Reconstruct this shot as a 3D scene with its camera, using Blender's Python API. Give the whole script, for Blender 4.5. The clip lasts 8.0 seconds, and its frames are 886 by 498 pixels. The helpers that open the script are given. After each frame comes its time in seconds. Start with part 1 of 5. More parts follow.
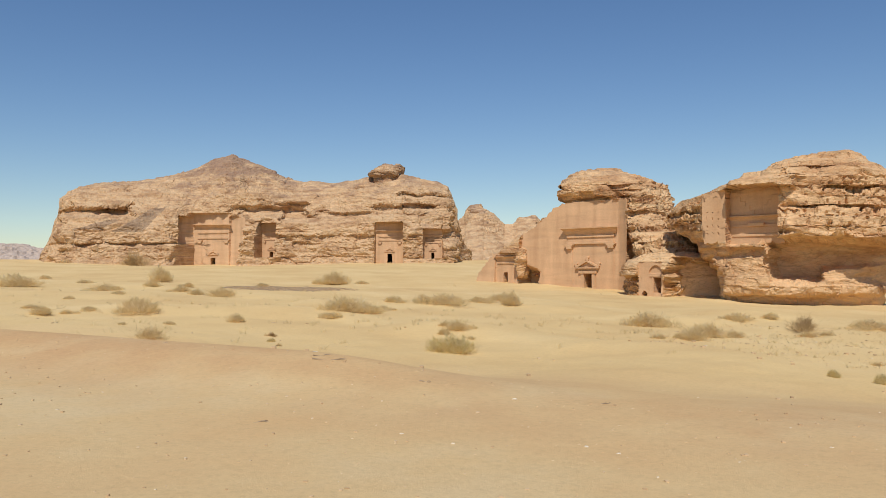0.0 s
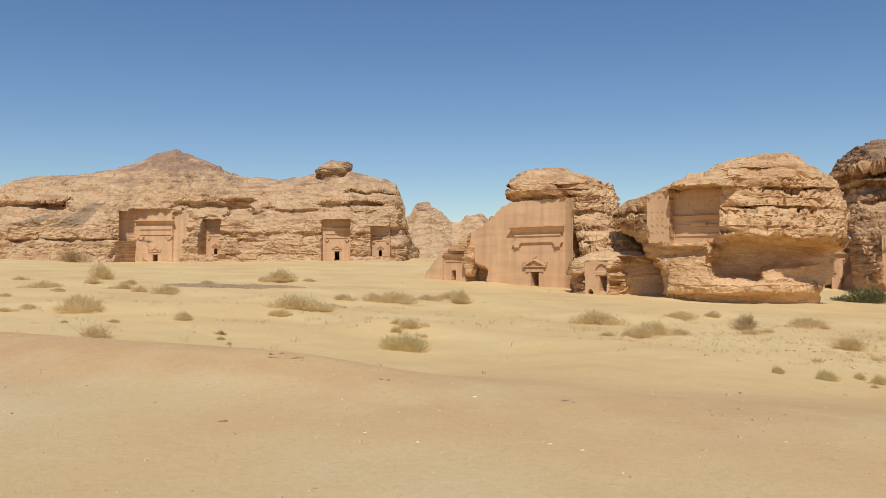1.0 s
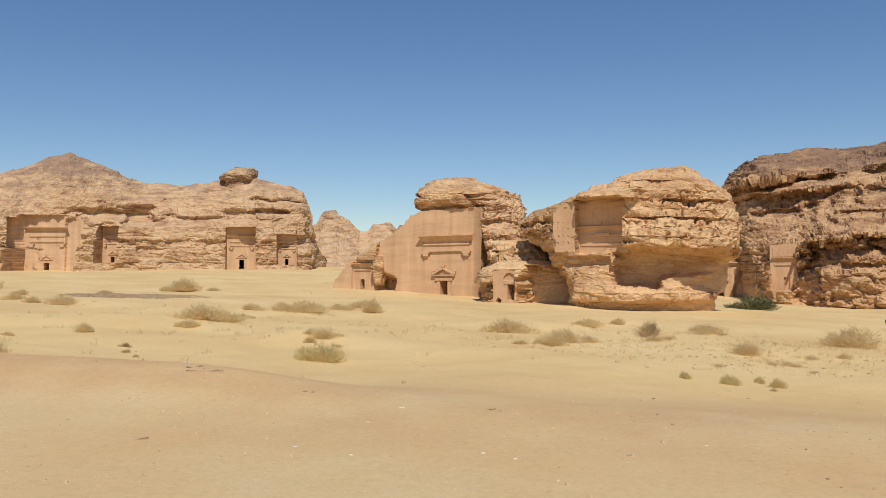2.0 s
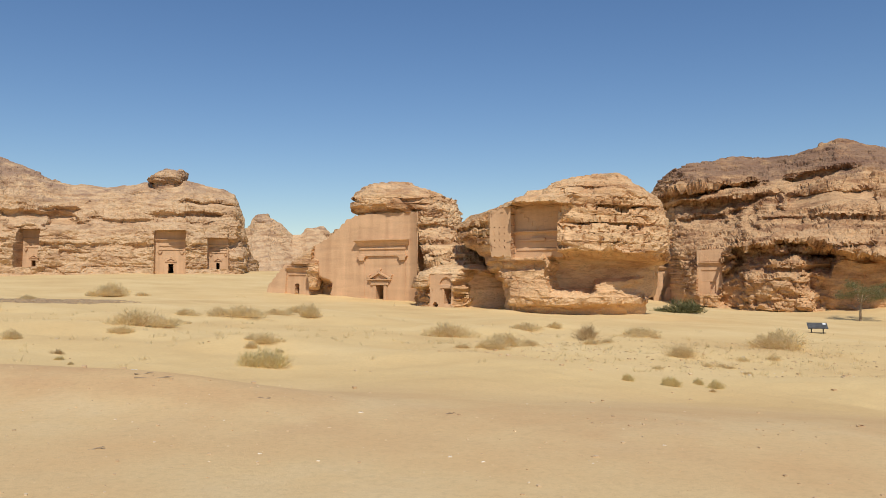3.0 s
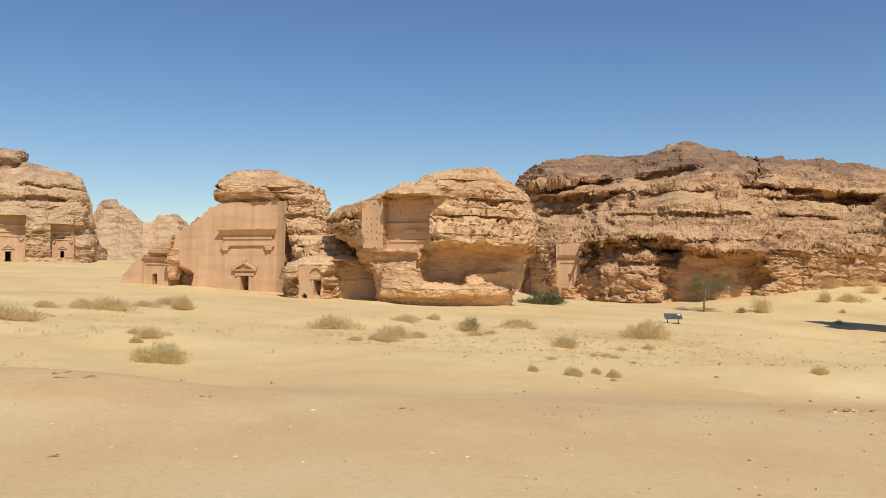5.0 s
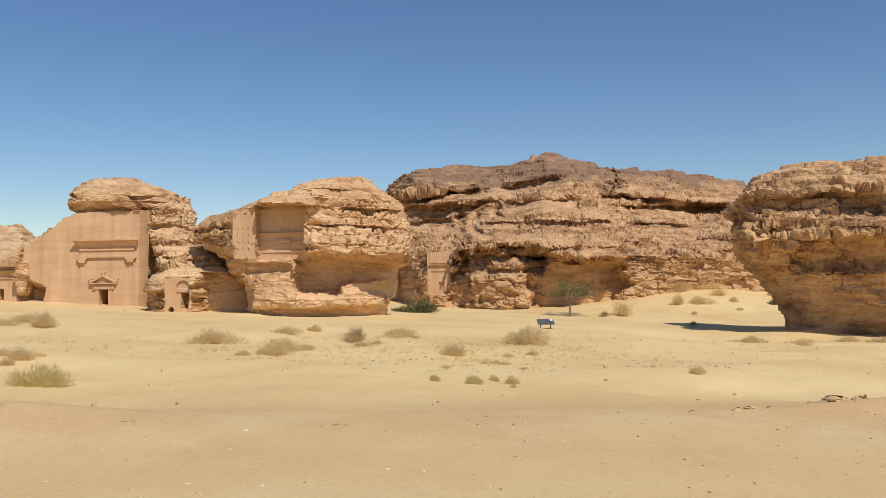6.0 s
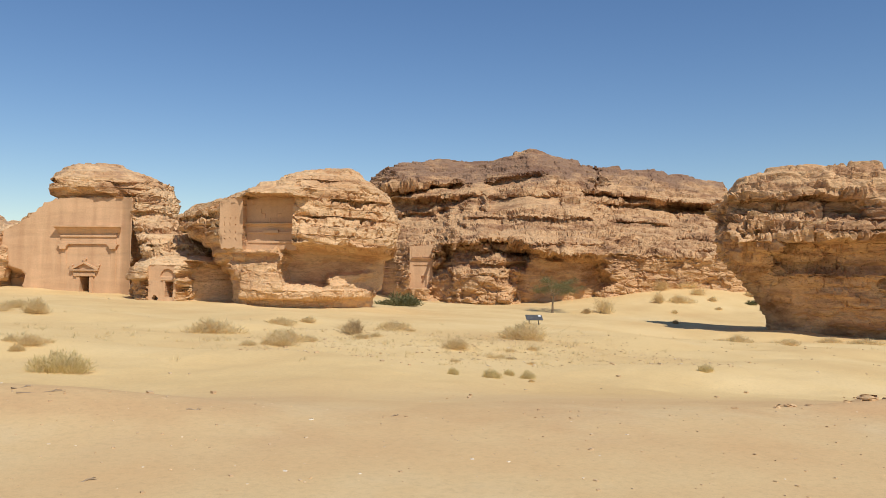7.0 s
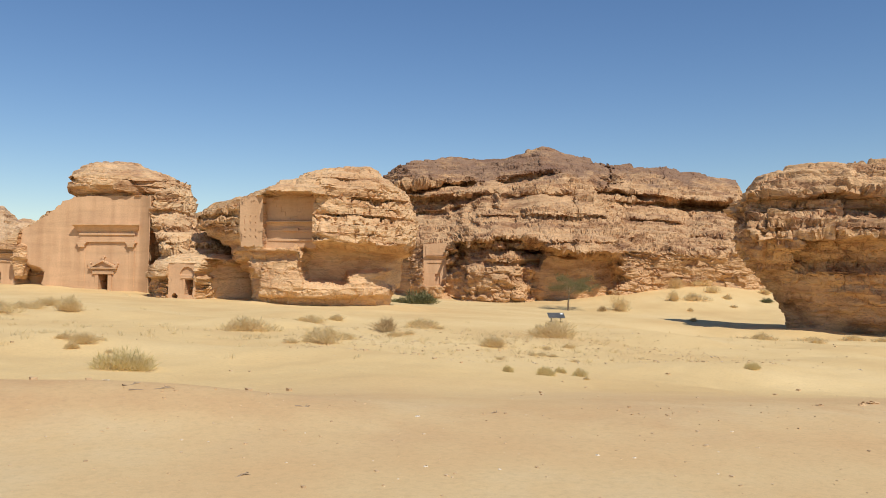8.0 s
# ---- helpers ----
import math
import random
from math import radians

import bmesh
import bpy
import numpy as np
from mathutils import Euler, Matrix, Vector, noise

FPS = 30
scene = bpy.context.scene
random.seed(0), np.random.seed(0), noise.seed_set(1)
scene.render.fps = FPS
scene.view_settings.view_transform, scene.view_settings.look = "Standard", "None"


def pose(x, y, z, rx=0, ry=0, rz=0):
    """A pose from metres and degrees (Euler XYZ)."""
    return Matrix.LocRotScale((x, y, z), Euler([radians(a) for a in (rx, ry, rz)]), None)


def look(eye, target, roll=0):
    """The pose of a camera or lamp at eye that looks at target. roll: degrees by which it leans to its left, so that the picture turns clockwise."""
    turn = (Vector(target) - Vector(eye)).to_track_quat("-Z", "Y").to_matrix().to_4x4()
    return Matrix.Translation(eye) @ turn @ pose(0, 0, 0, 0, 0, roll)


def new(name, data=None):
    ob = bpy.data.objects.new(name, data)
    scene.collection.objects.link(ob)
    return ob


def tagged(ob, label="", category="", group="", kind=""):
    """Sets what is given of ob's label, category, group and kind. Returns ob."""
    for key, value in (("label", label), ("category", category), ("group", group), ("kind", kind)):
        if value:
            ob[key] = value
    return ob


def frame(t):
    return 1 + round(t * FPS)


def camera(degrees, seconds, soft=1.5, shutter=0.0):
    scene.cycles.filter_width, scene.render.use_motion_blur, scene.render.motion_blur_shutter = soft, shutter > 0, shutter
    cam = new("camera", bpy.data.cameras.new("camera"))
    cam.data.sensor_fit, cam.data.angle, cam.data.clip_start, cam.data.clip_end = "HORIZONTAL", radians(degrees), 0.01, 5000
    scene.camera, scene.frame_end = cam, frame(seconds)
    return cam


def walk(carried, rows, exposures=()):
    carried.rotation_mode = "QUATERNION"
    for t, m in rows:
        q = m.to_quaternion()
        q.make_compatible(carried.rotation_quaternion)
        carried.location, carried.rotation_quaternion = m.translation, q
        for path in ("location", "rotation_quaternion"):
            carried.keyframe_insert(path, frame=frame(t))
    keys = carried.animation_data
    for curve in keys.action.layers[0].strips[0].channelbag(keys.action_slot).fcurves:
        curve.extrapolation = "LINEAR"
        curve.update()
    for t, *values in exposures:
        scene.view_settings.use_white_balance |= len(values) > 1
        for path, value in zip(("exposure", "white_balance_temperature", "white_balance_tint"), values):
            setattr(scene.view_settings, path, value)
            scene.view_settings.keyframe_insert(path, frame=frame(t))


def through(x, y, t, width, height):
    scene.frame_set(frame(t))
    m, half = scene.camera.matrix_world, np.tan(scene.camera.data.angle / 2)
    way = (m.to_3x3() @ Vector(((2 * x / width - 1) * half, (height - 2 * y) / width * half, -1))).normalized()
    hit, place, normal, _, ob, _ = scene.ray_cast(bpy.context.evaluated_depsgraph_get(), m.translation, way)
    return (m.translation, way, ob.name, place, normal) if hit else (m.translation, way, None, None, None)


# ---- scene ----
import itertools

# ---------------------------------------------------------------- camera
cam = camera(57.65, 8.0, soft=0.65)
PATH = [  # seconds, x, y, z, heading to the right of +y, pitch, lean
    (0.0, 0.000, 0.000, 2.650, 0.00, 1.57, -0.26),
    (0.5, -0.101, 0.026, 2.651, 1.42, 1.51, -0.18),
    (1.0, -0.214, 0.032, 2.651, 3.79, 1.41, -0.05),
    (1.5, -0.360, 0.054, 2.662, 6.97, 1.67, 0.05),
    (2.0, -0.520, 0.081, 2.673, 10.43, 2.02, -0.10),
    (2.2, -0.580, 0.092, 2.667, 11.23, 2.03, 0.03),
    (3.3, -1.067, 0.211, 2.675, 17.03, 2.37, 0.00),
    (3.5, -1.187, 0.258, 2.690, 18.25, 2.34, 0.23),
    (4.0, -1.520, 0.321, 2.709, 20.57, 2.69, 0.30),
    (4.2, -1.647, 0.381, 2.713, 21.73, 2.66, 0.38),
    (5.3, -2.483, 0.864, 2.716, 25.80, 1.38, 0.21),
    (5.5, -2.664, 0.964, 2.728, 26.21, 1.24, 0.04),
    (5.6, -2.769, 1.019, 2.742, 27.41, 1.63, -0.12),
    (5.7, -2.873, 1.044, 2.758, 28.98, 2.47, -0.40),
    (5.8, -2.974, 1.078, 2.783, 31.07, 2.84, -0.49),
    (5.9, -3.068, 1.097, 2.793, 33.29, 2.69, -0.62),
    (6.0, -3.139, 1.154, 2.793, 34.91, 2.27, -0.65),
    (6.5, -3.661, 1.456, 2.789, 36.14, 1.78, 0.20),
    (7.0, -4.274, 1.822, 2.788, 36.73, 1.85, 0.55),
    (7.5, -4.904, 2.197, 2.781, 36.36, 1.83, 0.57),
    (8.0, -5.490, 2.557, 2.786, 36.39, 1.69, 0.53),
]
walk(cam, [(t, pose(x, y, z, 90 + p, 0, -h) @ pose(0, 0, 0, 0, 0, r)) for t, x, y, z, h, p, r in PATH],
     [(0.0, -0.22), (1.0, -0.21), (2.2, -0.18), (3.5, -0.15), (5.5, -0.08), (6.0, -0.12), (6.5, -0.08), (7.0, -0.07), (8.0, -0.06)])

# ---------------------------------------------------------------- sky and sun
SUN_EL, SUN_AZ = 52.0, 186.0          # degrees; azimuth clockwise from +y
world = bpy.data.worlds.new("desert_sky")
scene.world = world
world.use_nodes = True
wn = world.node_tree
sky = wn.nodes.new("ShaderNodeTexSky")
sky.sky_type, sky.sun_disc = "NISHITA", False
sky.sun_elevation, sky.sun_rotation = radians(SUN_EL), radians(SUN_AZ)
sky.altitude, sky.air_density, sky.dust_density, sky.ozone_density = 800, 1.15, 0.0, 3.0
wn.nodes["Background"].inputs["Strength"].default_value = 0.10
tone = wn.nodes.new("ShaderNodeHueSaturation")
tone.inputs["Hue"].default_value, tone.inputs["Saturation"].default_value, tone.inputs["Value"].default_value = 0.506, 1.15, 1.02
wn.links.new(sky.outputs[0], tone.inputs["Color"])
wn.links.new(tone.outputs[0], wn.nodes["Background"].inputs["Color"])

lamp = bpy.data.lights.new("sun", "SUN")
lamp.energy, lamp.angle, lamp.color = 4.2, radians(0.53), (1.0, 0.945, 0.86)
sun_dir = Vector((math.sin(radians(SUN_AZ)) * math.cos(radians(SUN_EL)),
                  math.cos(radians(SUN_AZ)) * math.cos(radians(SUN_EL)), math.sin(radians(SUN_EL))))
sun = new("sun", lamp)
sun.matrix_world = look(sun_dir * 200, (0, 0, 0))


# ---------------------------------------------------------------- noise
def vn(p, seed=0):
    """Smooth value noise in -1..1 on an (n, 3) array."""
    i = np.floor(p).astype(np.int64)
    f = p - i
    f = f * f * (3 - 2 * f)

    def corner(a, b, c):
        h = ((i[:, 0] + a) * 374761393 + (i[:, 1] + b) * 668265263 + (i[:, 2] + c) * 1440662683 + seed * 974711) & 0xFFFFFFFF
        h = ((h ^ (h >> 13)) * 1274126177) & 0xFFFFFFFF
        return (h ^ (h >> 16)) / 2147483648.0 - 1.0

    x, y, z = f[:, 0], f[:, 1], f[:, 2]
    lo = (corner(0, 0, 0) * (1 - x) + corner(1, 0, 0) * x) * (1 - y) + (corner(0, 1, 0) * (1 - x) + corner(1, 1, 0) * x) * y
    hi = (corner(0, 0, 1) * (1 - x) + corner(1, 0, 1) * x) * (1 - y) + (corner(0, 1, 1) * (1 - x) + corner(1, 1, 1) * x) * y
    return lo * (1 - z) + hi * z


def fbm(p, octaves=4, seed=0):
    total, amp = np.zeros(len(p)), 1.0
    for k in range(octaves):
        total += amp * vn(p * 2.03 ** k + 17.3 * k, seed + k)
        amp *= 0.5
    return total / (2 - 2 * 0.5 ** octaves)


def step(a, b, x):
    t = np.clip((x - a) / (b - a), 0, 1)
    return t * t * (3 - 2 * t)


# ---------------------------------------------------------------- materials
def node_material(name, rough=0.95):
    m = bpy.data.materials.new(name)
    m.use_nodes = True
    n = m.node_tree.nodes
    b = n["Principled BSDF"]
    b.inputs["Roughness"].default_value = rough
    b.inputs["Specular IOR Level"].default_value = 0.15
    return m, m.node_tree, b


def noise_node(t, scale, stretch=(1, 1, 1), detail=6, rough=0.6, warp=0.0, offset=(0, 0, 0)):
    co = t.nodes.new("ShaderNodeTexCoord")
    mp = t.nodes.new("ShaderNodeMapping")
    mp.inputs["Scale"].default_value = stretch
    mp.inputs["Location"].default_value = offset
    t.links.new(co.outputs["Object"], mp.inputs["Vector"])
    nz = t.nodes.new("ShaderNodeTexNoise")
    nz.inputs["Scale"].default_value = scale
    nz.inputs["Detail"].default_value = detail
    nz.inputs["Roughness"].default_value = rough
    nz.inputs["Distortion"].default_value = warp
    t.links.new(mp.outputs[0], nz.inputs["Vector"])
    return nz.outputs["Fac"]


def ramp(t, fac, stops):
    r = t.nodes.new("ShaderNodeValToRGB")
    e = r.color_ramp.elements
    while len(e) < len(stops):
        e.new(0.5)
    for el, (pos, col) in zip(e, stops):
        el.position = pos
        el.color = (*col, 1) if len(col) == 3 else (col[0], col[0], col[0], 1)
    t.links.new(fac, r.inputs[0])
    return r.outputs[0]


def mix(t, fac, a, b, kind="MIX"):
    m = t.nodes.new("ShaderNodeMix")
    m.data_type, m.blend_type = "RGBA", kind
    for sock, v in ((m.inputs[0], fac), (m.inputs[6], a), (m.inputs[7], b)):
        if isinstance(v, (int, float)):
            sock.default_value = v
        elif isinstance(v, tuple):
            sock.default_value = (*v, 1)
        else:
            t.links.new(v, sock)
    return m.outputs[2]


def add_bump(t, bsdf, heights):
    prev = None
    for fac, dist, strength in heights:
        b = t.nodes.new("ShaderNodeBump")
        b.inputs["Distance"].default_value, b.inputs["Strength"].default_value = dist, strength
        t.links.new(fac, b.inputs["Height"])
        if prev:
            t.links.new(prev, b.inputs["Normal"])
        prev = b.outputs[0]
    t.links.new(prev, bsdf.inputs["Normal"])


def sandstone(name, light, mid, dark, varnish=(0.15, 0.095, 0.07), cover=(0.56, 0.70), cap=None, foot=None):
    """Layered desert sandstone with dark varnish in patches. cap: heights between which the varnish closes; foot: between which the pale foot ends."""
    m, t, b = node_material(name)
    beds = noise_node(t, 0.42, (0.45, 0.45, 1.7), 8, 0.62, 0.5)
    col = ramp(t, beds, [(0.34, dark), (0.45, mid), (0.56, light), (0.72, mid)])
    thin = noise_node(t, 1.3, (0.22, 0.22, 2.4), 7, 0.7, 0.6)
    col = mix(t, 0.35, col, ramp(t, thin, [(0.34, (0.55,)), (0.48, (1.0,)), (0.7, (1.15,))]), "MULTIPLY")
    pale = noise_node(t, 0.33, (1, 1, 1.3), 7, 0.65, 0.3, (31, 7, 3))
    col = mix(t, ramp(t, pale, [(0.54, (0.0,)), (0.66, (0.55,))]), col, tuple(min(0.8, c * 1.15 + 0.02) for c in light))
    vein = noise_node(t, 0.62, (0.8, 0.8, 2.4), 5, 0.58, 0.5, (5, 11, 2))
    col = mix(t, 0.38, col, ramp(t, vein, [(0.475, (1.0,)), (0.494, (0.45,)), (0.503, (0.45,)), (0.522, (1.0,))]), "MULTIPLY")
    blot = noise_node(t, 0.16, (1, 1, 1.9), 6, 0.6)
    fac = ramp(t, blot, [(cover[0], (0.0,)), (cover[1], (0.8,))])
    col = mix(t, fac, col, varnish)
    co = t.nodes.new("ShaderNodeTexCoord")
    sep = t.nodes.new("ShaderNodeSeparateXYZ")
    t.links.new(co.outputs["Object"], sep.inputs[0])
    edge = noise_node(t, 0.22, (1, 1, 2.0), 6, 0.65)

    def height_mask(lo, hi, most):
        rng = t.nodes.new("ShaderNodeMapRange")
        rng.inputs["From Min"].default_value, rng.inputs["From Max"].default_value = lo, hi
        t.links.new(sep.outputs[2], rng.inputs["Value"])
        add = t.nodes.new("ShaderNodeMath")
        add.operation = "MULTIPLY_ADD"
        add.inputs[1].default_value = 2.4
        add.inputs[2].default_value = -1.7
        t.links.new(edge, add.inputs[0])
        tot = t.nodes.new("ShaderNodeMath")
        tot.operation = "ADD"
        t.links.new(add.outputs[0], tot.inputs[0])
        t.links.new(rng.outputs[0], tot.inputs[1])
        return ramp(t, tot.outputs[0], [(0.0, (0.0,)), (0.5, (most,))])

    if cap:
        col = mix(t, height_mask(cap[0], cap[1], 0.75), col, varnish)
    if foot:
        col = mix(t, height_mask(foot[1], foot[0], 0.7), col, tuple(c * 1.12 for c in light))
    grain = noise_node(t, 2.2, (1, 1, 2.6), 7, 0.66)
    col = mix(t, 0.45, col, ramp(t, grain, [(0.30, (0.50,)), (0.44, (1.0,)), (0.8, (1.15,))]), "MULTIPLY")
    t.links.new(col, b.inputs["Base Color"])
    add_bump(t, b, [(noise_node(t, 1.1, (0.8, 0.8, 2.2), 6, 0.62, 0.4), 0.32, 0.9), (noise_node(t, 5, (1, 1, 1.6), 5, 0.65), 0.05, 0.7)])
    return m


def carved_stone(name, base, streak):
    """Dressed sandstone face: smooth, faint beds, run marks and chisel strokes."""
    m, t, b = node_material(name, 0.9)
    run = noise_node(t, 0.7, (1.3, 1.3, 0.16), 4, 0.5, 0.3)
    col = ramp(t, run, [(0.30, streak), (0.52, base), (0.75, tuple(min(1, c * 1.12) for c in base))])
    bed = noise_node(t, 0.6, (0.25, 0.25, 1.6), 4, 0.55, 0.4)
    col = mix(t, 0.4, col, ramp(t, bed, [(0.3, (0.75,)), (0.6, (1.08,))]), "MULTIPLY")
    grit = noise_node(t, 7, (1, 1, 1), 7, 0.7)
    col = mix(t, 0.5, col, ramp(t, grit, [(0.3, (0.78,)), (0.7, (1.1,))]), "MULTIPLY")
    t.links.new(col, b.inputs["Base Color"])
    add_bump(t, b, [(grit, 0.03, 0.6), (bed, 0.08, 0.5)])
    return m


ROCK_TAN = sandstone("tan_sandstone", (0.675, 0.446, 0.243), (0.590, 0.355, 0.182), (0.42, 0.232, 0.117), varnish=(0.27, 0.165, 0.115), cap=(11, 18), cover=(0.66, 0.82), foot=(0, 4.5))
ROCK_PALE = sandstone("pale_sandstone", (0.690, 0.470, 0.262), (0.615, 0.388, 0.205), (0.44, 0.252, 0.130), cover=(0.72, 0.86))
ROCK_DARK = sandstone("varnished_sandstone", (0.640, 0.405, 0.210), (0.490, 0.282, 0.143), (0.315, 0.168, 0.085), varnish=(0.17, 0.098, 0.065), cover=(0.58, 0.76))
ROCK_NORTH = sandstone("north_sandstone", (0.610, 0.418, 0.243), (0.520, 0.330, 0.182), (0.37, 0.220, 0.120), varnish=(0.27, 0.170, 0.122), cover=(0.62, 0.78), cap=(13, 29))
ROCK_EAST = sandstone("east_sandstone", (0.590, 0.372, 0.195), (0.455, 0.262, 0.132), (0.300, 0.158, 0.081), varnish=(0.19, 0.115, 0.083), cover=(0.58, 0.76), cap=(15.5, 22), foot=(0, 6))
CARVED = carved_stone("carved_sandstone", (0.630, 0.400, 0.228), (0.560, 0.340, 0.188))
CARVED_FAR = carved_stone("carved_far_sandstone", (0.620, 0.405, 0.238), (0.55, 0.350, 0.200))
SCREE = sandstone("dark_scree", (0.40, 0.275, 0.170), (0.335, 0.225, 0.140), (0.255, 0.165, 0.105), cover=(0.8, 0.95))
# horizon ridge: distance haze is mixed into these paler, greyer stone colours
RIDGE_HAZE = sandstone("haze_tinted_ridge_stone", (0.52, 0.42, 0.35), (0.46, 0.37, 0.31), (0.38, 0.30, 0.25), cover=(0.8, 0.95))


# ---------------------------------------------------------------- mesh tools
def mesh_from(name, v, f, mats, index=None, smooth=False):
    """A mesh from an (n, 3) array and an (m, 4) array of quads."""
    me = bpy.data.meshes.new(name)
    me.vertices.add(len(v))
    me.vertices.foreach_set("co", np.asarray(v, np.float32).ravel())
    me.loops.add(f.size)
    me.loops.foreach_set("vertex_index", f.ravel().astype(np.int32))
    me.polygons.add(len(f))
    me.polygons.foreach_set("loop_start", np.arange(0, f.size, f.shape[1], dtype=np.int32))
    if index is not None:
        me.polygons.foreach_set("material_index", index.astype(np.int32))
    me.polygons.foreach_set("use_smooth", np.full(len(f), smooth))
    for m in mats:
        me.materials.append(m)
    me.update(calc_edges=True)
    me.validate()
    return me


def grid_faces(rows, cols, closed=False):
    a = np.arange(rows * cols).reshape(rows, cols)
    if closed:
        a = np.concatenate([a, a[:, :1]], 1)
    return np.stack([a[:-1, :-1], a[:-1, 1:], a[1:, 1:], a[1:, :-1]], -1).reshape(-1, 4)


def grid_normals(g, closed):
    if closed:
        e = np.concatenate([g[:, -1:], g, g[:, :1]], 1)
        du = e[:, 2:] - e[:, :-2]
    else:
        du = np.gradient(g, axis=1)
    dv = np.gradient(g, axis=0)
    n = np.cross(du, dv)
    return n / np.maximum(np.linalg.norm(n, axis=-1, keepdims=True), 1e-6)


def part(name, me, parent, label=""):
    ob = new(name, me)
    ob.parent = parent
    return tagged(ob, label)


def beds(p, thick, seed, sharp=0.72, wave=0.5):
    """Ledges: every bed of rock stands out or back by its own amount."""
    z = p[:, 2] / thick + 0.35 * vn(p * np.array([0.22, 0.22, 0.1]), seed + 7) + 1.6 * wave * fbm(p * np.array([0.09, 0.09, 0.03]) / max(thick, 0.5), 3, seed)
    i = np.floor(z)
    f = z - i

    def height(k):
        q = np.stack([p[:, 0] * 0.06, p[:, 1] * 0.06, k * 7.31], -1)
        return vn(q, seed + 5) * 0.6 + np.sin(k * 12.9898 + seed) * 0.4

    lo, hi = height(i), height(i + 1)
    lens = step(-0.05, 0.35, vn(np.stack([p[:, 0] * 0.17, p[:, 1] * 0.17, i * 3.7], -1), seed + 6))
    groove = -1.35 * lens * np.exp(-((f - 0.84) / 0.10) ** 2)
    return lo + (hi - lo) * step(sharp, 1.0, f) + groove


def cells(p, seed):
    """Scattered points: distance to the nearest and to the next, the way from the nearest, and its own three random numbers."""
    base = np.floor(p - 0.5).astype(np.int64)
    n = len(p)
    f1, f2, off, own = np.full(n, 9.0), np.full(n, 9.0), np.zeros((n, 3)), np.zeros((n, 3))
    for a, b, c in itertools.product((0, 1), repeat=3):
        q = base + [a, b, c]
        h = (q[:, 0] * 374761393 + q[:, 1] * 668265263 + q[:, 2] * 1440662683 + seed * 974711) & 0xFFFFFFFF
        rnd = []
        for _ in range(3):
            h = ((h ^ (h >> 13)) * 1274126177 + 1013904223) & 0xFFFFFFFF
            rnd.append((h ^ (h >> 16)) / 2147483648.0 - 1.0)
        rnd = np.stack(rnd, -1)
        d = p - (q + 0.5 + 0.36 * rnd)
        r = np.sqrt((d * d).sum(1))
        near = r < f1
        f2 = np.where(near, f1, np.minimum(f2, r))
        f1 = np.where(near, r, f1)
        off[near], own[near] = d[near], rnd[near]
    return f1, f2, off, own


def facets(p, size, seed):
    """Broken stone: tilted faces that meet in edges, with a crack between some of them."""
    q = p / np.asarray(size, float)
    q = q + 0.22 * np.stack([vn(q * 1.7 + 5 * k, seed + k) for k in range(3)], -1)
    f1, f2, off, own = cells(q, seed + 5)
    tilt = (off * own[:, [1, 2, 0]] * [1, 1, 1.6]).sum(1)
    crack = np.exp(-((f2 - f1) / 0.07) ** 2) * (own[:, 0] + 0.6 > 0)
    return 0.45 * own[:, 0] + 0.9 * tilt, crack


